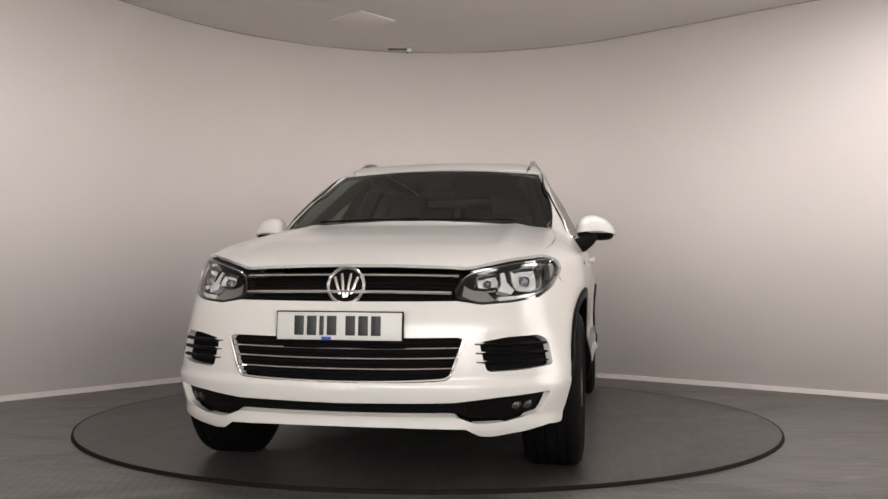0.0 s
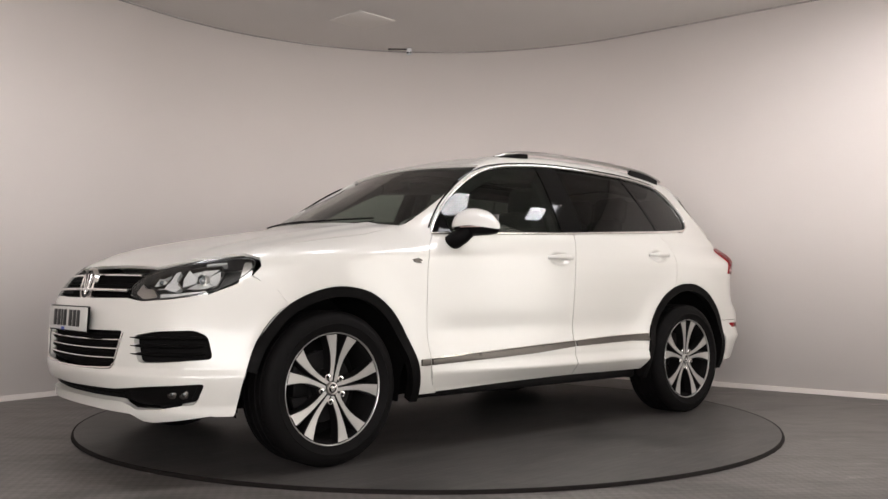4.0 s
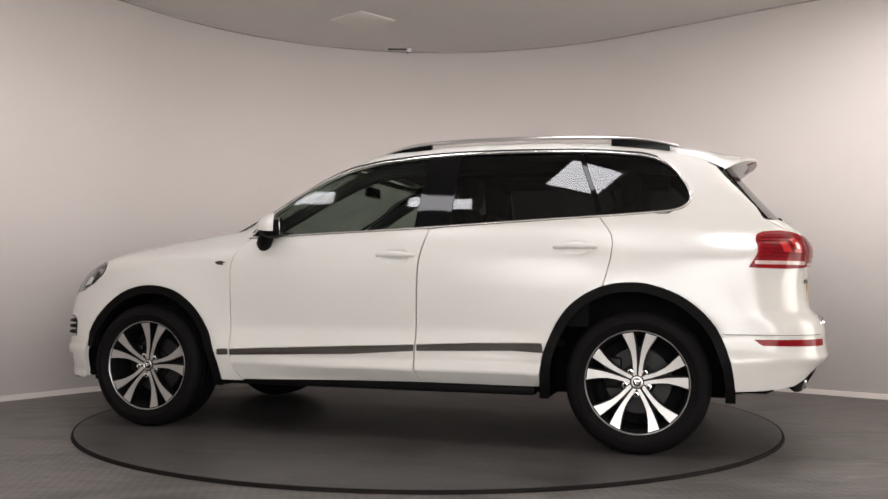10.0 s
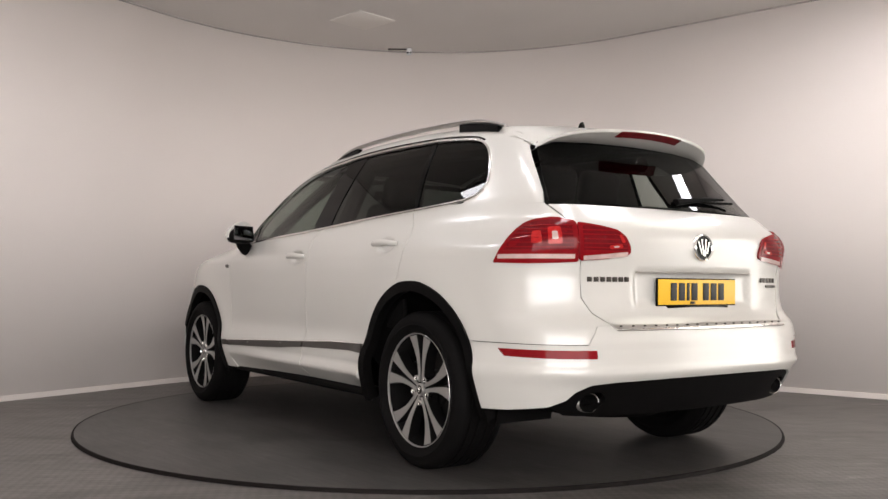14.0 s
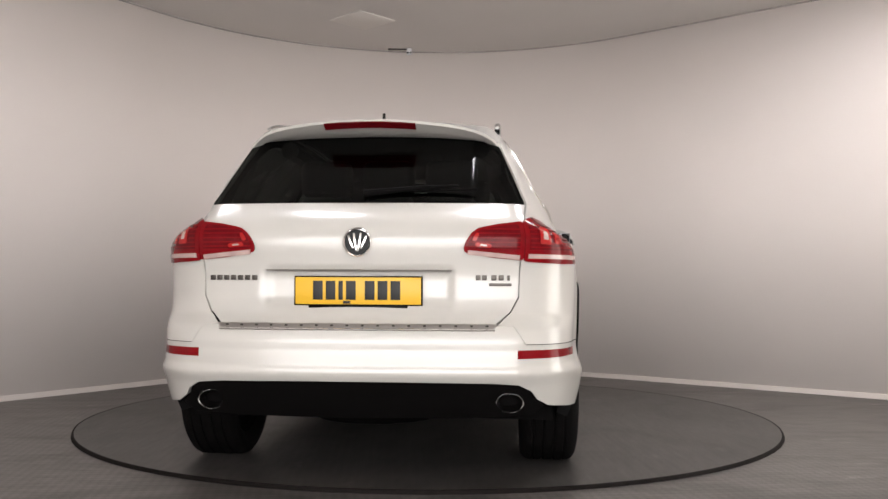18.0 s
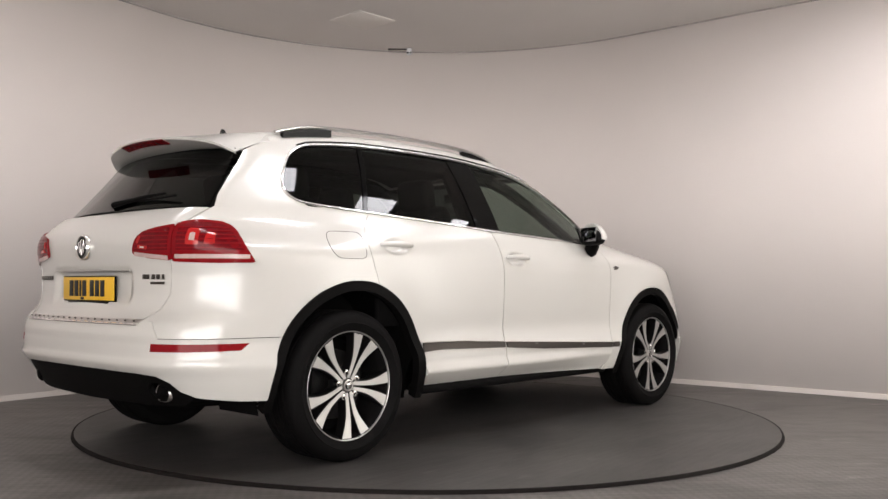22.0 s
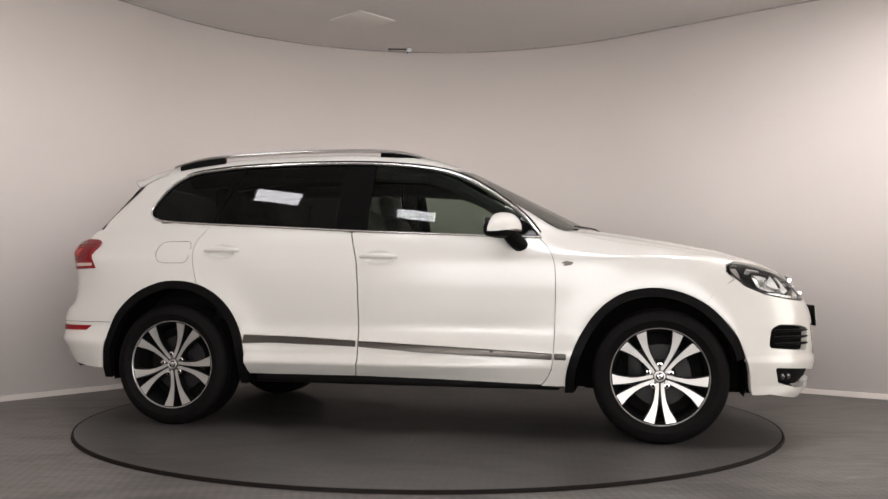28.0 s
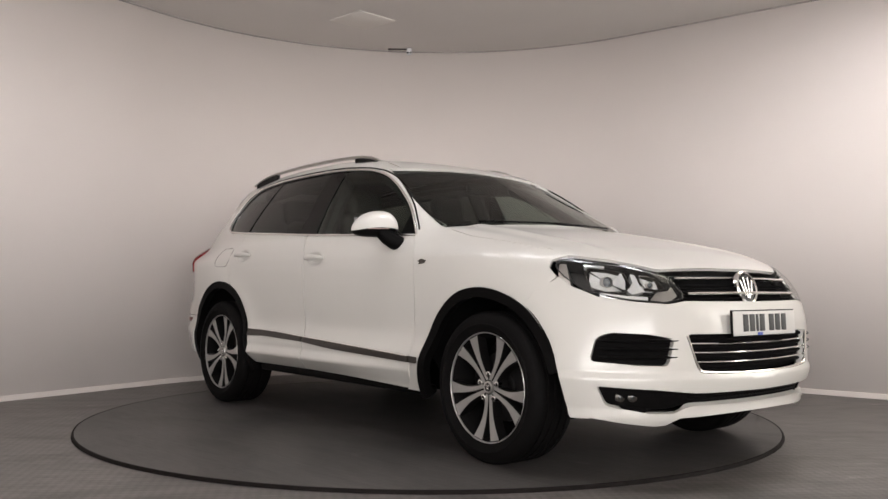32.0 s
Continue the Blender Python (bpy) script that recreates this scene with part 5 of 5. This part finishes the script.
def plate(centre, yaw, tilt, material, name, label):
    m = pose(*centre, 0, tilt, yaw)
    rim = box((0.010, 0.532, 0.122), (-0.004, 0, 0), 0.003)
    base = box((0.008, 0.520, 0.111), (0.002, 0, 0), 0.002)
    for bb in (rim, base):
        for v in bb.verts:
            v.co = m @ v.co
    holder = part(name, rim, BLACKTRIM, car, label)
    part("plate_face", base, material, holder)
    x = -0.186
    for k in range(7):
        w = 0.018 if k == 2 else 0.040
        b = box((0.003, w, 0.078), (0.0075, x + w / 2, 0.002), 0.0008)
        for v in b.verts:
            v.co = m @ v.co
        part("character_bar", b, INK, holder)
        x += w + (0.038 if k == 3 else 0.013)
    return holder


pp = v_front(np.array([(0.0, 0.69)]))[0]
fp = plate((pp[0] + 0.016, 0.0, 0.690), 0, -3, PLATEWHITE, "front_number_plate", "white number plate in a black holder")
b = box((0.004, 0.040, 0.014), (pp[0] + 0.026, -0.05, 0.641), 0.001)
part("plate_mark", b, BLUE, fp)
pp = v_rear(np.array([(0.0, 0.83)]))[0]
rp = plate((pp[0] + 0.004, 0.0, 0.832), 180, 1, YELLOW, "rear_number_plate", "yellow number plate above a black handle strip")
part("plate_mark", box((0.004, 0.030, 0.012), (pp[0] - 0.006, 0.045, 0.785), 0.001), INK, rp)
part("boot_handle", box((0.025, 0.41, 0.016), (pp[0] + 0.010, 0, 0.765), 0.004), GLOSSBLACK, car, "black boot handle strip")
part("boot_ledge", tube(on_skin(v_rear, [(y, 0.916) for y in np.linspace(-0.385, 0.385, 15)], 0.000), 0.004, n=6), SATIN, car, "thin metal ledge above the plate")

# rear lettering as plain bars
for k in range(7):
    p = on_skin(v_rear, [(0.622 - 0.031 * k, 0.885)], 0.003)[0]
    part("letter_bar", box((0.006, 0.023, 0.021), tuple(p), 0.002, (0, 0, -8)), DARKSATIN, car)
for y, w in ((-0.492, 0.020), (-0.517, 0.020), (-0.556, 0.022), (-0.586, 0.022), (-0.616, 0.012)):
    p = on_skin(v_rear, [(y, 0.888)], 0.003)[0]
    part("letter_bar", box((0.006, w, 0.022), tuple(p), 0.002, (0, 0, 8)), DARKSATIN, car)
p = on_skin(v_rear, [(-0.582, 0.860)], 0.002)[0]
part("letter_strip", box((0.005, 0.094, 0.012), tuple(p), 0.001, (0, 0, 8)), DARKSATIN, car)

# ---- tail lamps
t_out = [(0.962, 0.953), (0.935, 1.005), (0.900, 1.055), (0.869, 1.091), (0.832, 1.120), (0.791, 1.136), (0.717, 1.142), (0.683, 1.135), (0.643, 1.122), (0.641, 1.04), (0.638, 0.957), (0.720, 0.952), (0.818, 0.949)]
t_in = [(0.6405, 1.119), (0.547, 1.107), (0.469, 1.090), (0.437, 1.067), (0.418, 1.035), (0.410, 1.009), (0.416, 0.990), (0.518, 0.971), (0.6355, 0.960)]
for poly, nm in ((t_out, "tail_lamp"), (t_in, "tailgate_lamp")):
    po = soft_poly(poly, 0.012, 3)
    lamp = panel(nm, v_stern, po, RED, car, "glossy red tail lamp with pale strip", step=0.03, off=0.008, thick=0.02, mirror=True)
    q = np.array(po)
    u0, u1 = q[:, 0].min() + 0.016, q[:, 0].max() - 0.020
    band = [(u, z) for u, z in dense([(u0, 0.0), (u1, 0.0)], 0.03, False)]
    zz = 0.979 if nm == "tail_lamp" else 0.992
    sl_ = 0.0 if nm == "tail_lamp" else -0.10
    poly2 = [(u, zz + sl_ * (u - u0) + 0.009) for u, _ in band] + [(u, zz + sl_ * (u - u0) - 0.009) for u, _ in band[::-1]]
    panel("pale_strip", v_stern, poly2, CLEARLENS, lamp[0], "pale reversing strip", step=0.03, off=0.0105, thick=0.004, mirror=lamp[1])
    chamber = [(u, max(z, 1.006)) for u, z in scaled(dense(soft_poly(poly, 0.02, 3), 0.03), 0.86)]
    panel("inner_chamber", v_stern, chamber, REDDARK, lamp[0], "darker inner chamber", step=0.03, off=0.0092, thick=0.004, mirror=lamp[1])
    ring = np.array(inset_poly(dense(soft_poly(poly, 0.02, 3), 0.004), 0.016))
    for k in range(6):
        zc = 1.016 + 0.017 * k
        us = np.sort(ring[np.abs(ring[:, 1] - zc) < 0.006][:, 0])
        if len(us) < 2 or us[-1] - us[0] < 0.06:
            continue
        a, b = us[0], us[-1]
        panel("lens_rib", v_stern, [(a, zc - 0.0025), (b, zc - 0.0025), (b, zc + 0.0025), (a, zc + 0.0025)], RED, lamp[0], "fine moulded lens rib", step=0.03, off=0.0112, thick=0.002, mirror=lamp[1])
    if nm == "tail_lamp":
        cells = [[(0.700, 1.030), (0.752, 1.028), (0.748, 1.092), (0.704, 1.096)], [(0.772, 1.030), (0.812, 1.030), (0.806, 1.074), (0.774, 1.078)]]
    else:
        cells = [[(0.452, 1.016), (0.512, 1.010), (0.514, 1.026), (0.456, 1.032)], [(0.440, 1.040), (0.456, 1.036), (0.470, 1.066), (0.458, 1.070)]]
    for cell in cells:
        panel("light_cell", v_stern, soft_poly(cell, 0.008, 3), REDBRIGHT, lamp[0], "brighter red light cell", step=0.02, off=0.0118, thick=0.002, mirror=lamp[1])
    # painted glint: a small pale patch on top of the brighter cell
    panel("lamp_glint", v_stern, soft_poly(scaled(cells[0], 0.42), 0.004, 3), CLEARLENS, lamp[0], "pale glint laid on the red lens", step=0.01, off=0.0125, thick=0.001, mirror=lamp[1])

rf = stern([("s", -2.012, 0.597), ("f", 0.80, 0.597), ("f", 0.655, 0.597), ("f", 0.655, 0.562), ("f", 0.80, 0.563), ("s", -2.055, 0.566)])
panel("rear_reflector", v_stern, rf, RED, car, "long red reflector", step=0.03, off=-0.002, thick=0.012, mirror=True)
load_sill = panel("load_sill", v_rear, [(-0.556, 0.676), (0.556, 0.676), (0.575, 0.697), (-0.575, 0.697)], SATIN, car, "ribbed metal load sill strip", step=0.03, off=0.006, thick=0.010)
part("sill_edge", tube(on_skin(v_rear, [(y, 0.6745) for y in np.linspace(-0.56, 0.56, 25)], 0.007), 0.0052, n=8), CHROME, load_sill, "chrome edge of the load sill")
for k in range(18):
    y = -0.53 + 1.06 * k / 17
    p = on_skin(v_rear, [(y, 0.689)], 0.007)[0]
    part("sill_rib", box((0.006, 0.012, 0.007), tuple(p), 0.002), DARKSATIN, load_sill)
crease = on_skin(v_stern, dense(stern([("s", -1.87, 0.6185), ("s", -1.95, 0.6185), ("f", 0.80, 0.6185), ("f", 0.69, 0.6185)]), 0.04, False), 0.0002)
pair("bumper_joint", tube(crease, 0.0013, n=6), LINER, car, "thin dark joint above the bumper")

# ---- exhausts
c = on_skin(v_rear, [(0.623, 0.376)], 0.0)[0]
bm = lathe([(0.0475, 0.010), (0.050, 0.012), (0.052, 0.008), (0.052, -0.12), (0.0475, -0.12)], 32, "x", closed=True)
for v in bm.verts:
    v.co = Vector((c[0] - v.co.x + 0.036, c[1] + v.co.y * 1.12, c[2] + v.co.z * 0.80))
pipes = pair("exhaust_tip", bm, SOFTCHROME, car, "oval chrome exhaust tip")
bm = lathe([(0.0, -0.07), (0.040, -0.07), (0.0462, -0.004), (0.0474, -0.004), (0.0474, -0.09), (0.0, -0.09)], 32, "x")
for v in bm.verts:
    v.co = Vector((c[0] - v.co.x + 0.022, c[1] + v.co.y * 1.1, c[2] + v.co.z * 0.78))
pair("exhaust_bore", bm, LINER, car, parents=pipes)


# ---- wheels
def wheel(m, spin):
    w = new("wheel")
    w.parent = car
    w.matrix_basis = m
    w["label"] = "black and polished five-twin-spoke alloy wheel"
    return w


def wheel_parts(w, spin):
    t = 0.135
    prof = [(0.258, -0.105), (0.275, -0.118), (0.310, -t), (0.338, -0.130), (0.357, -0.116), (0.366, -0.098)]
    for y in (-0.072, -0.026, 0.026, 0.072):
        prof += [(0.367, y - 0.006), (0.359, y - 0.004), (0.359, y + 0.004), (0.367, y + 0.006)]
    prof += [(0.366, 0.098), (0.357, 0.116), (0.338, 0.130), (0.316, t), (0.308, t), (0.305, t + 0.003), (0.300, t), (0.280, 0.126), (0.262, 0.118), (0.258, 0.105)]
    tyre = part("tyre", lathe(prof, 72, "y", closed=True), RUBBER, w, "black road tyre", angle=30)
    part("rim_barrel", lathe([(0.262, 0.112), (0.250, 0.100), (0.240, 0.06), (0.232, -0.09), (0.262, -0.105)], 64, "y", caps=False), LINER, w)
    part("rim_lip", lathe([(0.266, 0.110), (0.267, 0.118), (0.264, 0.1215), (0.2605, 0.119), (0.2595, 0.106), (0.262, 0.098)], 72, "y", closed=True), ALLOY, w, "polished rim lip")
    part("brake_disc", lathe([(0.0, 0.018), (0.085, 0.018), (0.09, 0.006), (0.170, 0.006), (0.172, -0.02), (0.0, -0.02)], 48, "y"), DISCMETAL, w, "worn iron brake disc")
    part("brake_caliper", box((0.09, 0.06, 0.16), (0.13, 0.01, 0.04), 0.015), RIMBLACK, w)
    part("rim_back", lathe([(0.0, -0.05), (0.232, -0.05), (0.232, -0.06), (0.0, -0.06)], 40, "y"), LINER, w)
    part("hub", lathe([(0.0, 0.088), (0.030, 0.090), (0.050, 0.089), (0.074, 0.084), (0.082, 0.05), (0.0, 0.05)], 40, "y"), RIMBLACK, w)
    cap = part("centre_cap", lathe([(0.0, 0.1075), (0.020, 0.1075), (0.0235, 0.1095), (0.0285, 0.1085), (0.031, 0.103), (0.0315, 0.088), (0.0, 0.088)], 32, "y"), SATIN, w, "satin metal centre cap")
    part("cap_disc", lathe([(0.0, 0.1084), (0.0205, 0.1084), (0.0205, 0.106), (0.0, 0.106)], 28, "y"), RIMBLACK, cap)
    for a in (-24, -8, 8, 24):
        part("cap_bar", box((0.0034, 0.002, 0.029), (0.030 * math.sin(radians(a)) * 0.8, 0.1088, 0.0), 0.0006, (0, a * 0.8, 0)), CHROME, cap)
    for k in range(5):
        base = 72 * k + spin
        a = radians(base + 36)
        c = (0.0625 * math.sin(a), 0, 0.0625 * math.cos(a))
        bolt = part("wheel_bolt", lathe([(0.0075, 0.104), (0.0090, 0.1075), (0.0135, 0.1065), (0.0150, 0.102), (0.0155, 0.086), (0.0075, 0.086)], 18, "y", c, closed=True), CHROME, w, "bright wheel bolt")
        part("bolt_socket", lathe([(0.0, 0.102), (0.0072, 0.102), (0.0072, 0.090), (0.0, 0.090)], 12, "y", c), RIMBLACK, bolt)
        for side in (-1, 1):
            line = [(0.036, 20.0), (0.060, 13.5), (0.085, 10.6), (0.115, 9.4), (0.150, 9.4), (0.190, 10.8), (0.225, 12.4), (0.254, 13.6)]
            wid = [0.0085, 0.0095, 0.0095, 0.0105, 0.0130, 0.0180, 0.0235, 0.0285]
            for nm, grow, y0, y1, ma in (("spoke", 0.0045, 0.045, 0.0985, RIMBLACK), ("spoke_face", 0.0, 0.0985, 0.1010, ALLOY)):
                lft, rgt = [], []
                for (r, an), hw in zip(line, wid):
                    t0 = radians(base + side * an)
                    cx, cz = r * math.sin(t0), r * math.cos(t0)
                    px, pz = math.cos(t0), -math.sin(t0)
                    h = hw + grow
                    lft.append((cx - px * h, cz - pz * h, r))
                    rgt.append((cx + px * h, cz + pz * h, r))
                bm = bmesh.new()

                def lay(rows, yb):
                    return [bm.verts.new((x, yb + 0.016 * (r / 0.254) ** 2, z)) for x, z, r in rows]
                a0, a1, b0, b1 = lay(lft, y0), lay(lft, y1), lay(rgt, y0), lay(rgt, y1)
                for i in range(len(lft) - 1):
                    bm.faces.new((a1[i], a1[i + 1], b1[i + 1], b1[i]))
                    bm.faces.new((a0[i], a0[i + 1], a1[i + 1], a1[i]))
                    bm.faces.new((b0[i], b0[i + 1], b1[i + 1], b1[i]))
                    bm.faces.new((a0[i], b0[i], b0[i + 1], a0[i + 1]))
                bm.faces.new((a0[0], a1[0], b1[0], b0[0]))
                bm.faces.new((a0[-1], a1[-1], b1[-1], b0[-1]))
                part(nm, bm, ma, w, "polished spoke face" if ma is ALLOY else "")


WY = 0.808
for x, side, spin in ((HUB, 1, -10), (-HUB, 1, -3.5), (HUB, -1, 36), (-HUB, -1, -26)):
    w = wheel(pose(x, side * WY, 0.3675, 0, 0, 0 if side > 0 else 180), spin)
    wheel_parts(w, spin)

# ---- the cabin
def seat(x, y, wide, name="seat"):
    s = part(name, box((0.50, wide, 0.16), (x, y, 0.70), 0.05, (0, -6, 0), 3), SEATCLOTH, car, "dark leather seat")
    part("backrest", box((0.16, wide * 0.95, 0.66), (x - 0.33, y, 1.02), 0.06, (0, -16, 0), 3, taper=(0.8, 0.82)), SEATCLOTH, s)
    part("headrest", box((0.10, 0.27, 0.19), (x - 0.45, y, 1.405), 0.045, (0, -10, 0), 3), SEATCLOTH, s)
    return s


for y in (0.37, -0.37):
    seat(0.02, y, 0.54, "front_seat")
for y in (0.325, 0.0, -0.325):
    seat(-0.92, y, 0.32, "rear_seat")
part("dashboard", box((0.42, 1.50, 0.26), (0.80, 0, 1.02), 0.07, (0, 0, 0), 3), DASH, car, "black dashboard")
bm = bmesh.new()
ring = [(0.185 * math.cos(a), 0.185 * math.sin(a)) for a in np.linspace(0, 2 * math.pi, 33)[:-1]]
m = pose(0.44, -0.37, 1.05, 0, -62, 0)
steer = part("steering_wheel", tube([m @ Vector((a, b, 0)) for a, b in ring], 0.016, closed=True, n=8), DASH, car, "black steering wheel")
part("steering_hub", box((0.12, 0.14, 0.05), (0.455, -0.37, 1.05), 0.02, (0, -62, 0)), DASH, steer)
part("rear_view_mirror", box((0.03, 0.24, 0.07), (0.36, 0, 1.475), 0.012), GLOSSBLACK, car, "black interior mirror")
part("parcel_shelf", box((0.65, 1.20, 0.03), (-1.70, 0, 1.12), 0.01), DASH, car)
part("cabin_floor", box((1.9, 1.55, 0.04), (-0.1, 0, 0.55), 0.01), LINER, car)

# linings of the pillars and roof edge, seen through the glass
pair("front_pillar_lining", tube([(0.86, 0.70, 1.10), (0.66, 0.67, 1.22), (0.42, 0.615, 1.365), (0.22, 0.565, 1.475), (0.08, 0.53, 1.53)], [0.036, 0.036, 0.036, 0.04, 0.04], n=8), DASH, car)
pair("roof_edge_lining", tube([(0.10, 0.52, 1.530), (-0.4, 0.53, 1.565), (-1.0, 0.53, 1.560), (-1.55, 0.48, 1.530)], 0.045, n=8), DASH, car)
pair("middle_pillar_lining", tube([(-0.33, 0.76, 1.05), (-0.335, 0.71, 1.22), (-0.34, 0.62, 1.42), (-0.34, 0.55, 1.55)], 0.05, n=8), DASH, car)


# ---------------------------------------------------------------- what turns
PIVOT = Vector((0.0179, 0.1067, 0.0))
HEADINGS = [(0, -101.46), (1, -111.13), (2, -120.61), (3, -130.25), (4, -139.79), (5, -149.39), (6, -159.20), (7, -168.77), (8, -178.29), (9, -188.01), (10, -197.57), (11, -207.05), (12, -216.77), (13, -226.40), (14, -236.06), (15, -245.84), (16, -255.54), (17, -265.37), (18, -274.78), (19, -284.88), (20, -294.05), (21, -304.48), (22, -313.49), (23, -323.90), (24, -333.52), (25, -343.34), (26, -353.08), (27, -362.89), (28, -372.99), (29, -382.52), (30, -392.80), (31, -402.30), (32, -411.56)]


def motions():
    car_rows, disc_rows = [], []
    for t, a in HEADINGS:
        m = Matrix.Rotation(radians(a), 4, "Z")
        car_rows.append((t, m @ Matrix.Translation(PIVOT)))
        disc_rows.append((t, m))
    walk(car, car_rows)
    walk(turntable, disc_rows)


motions()
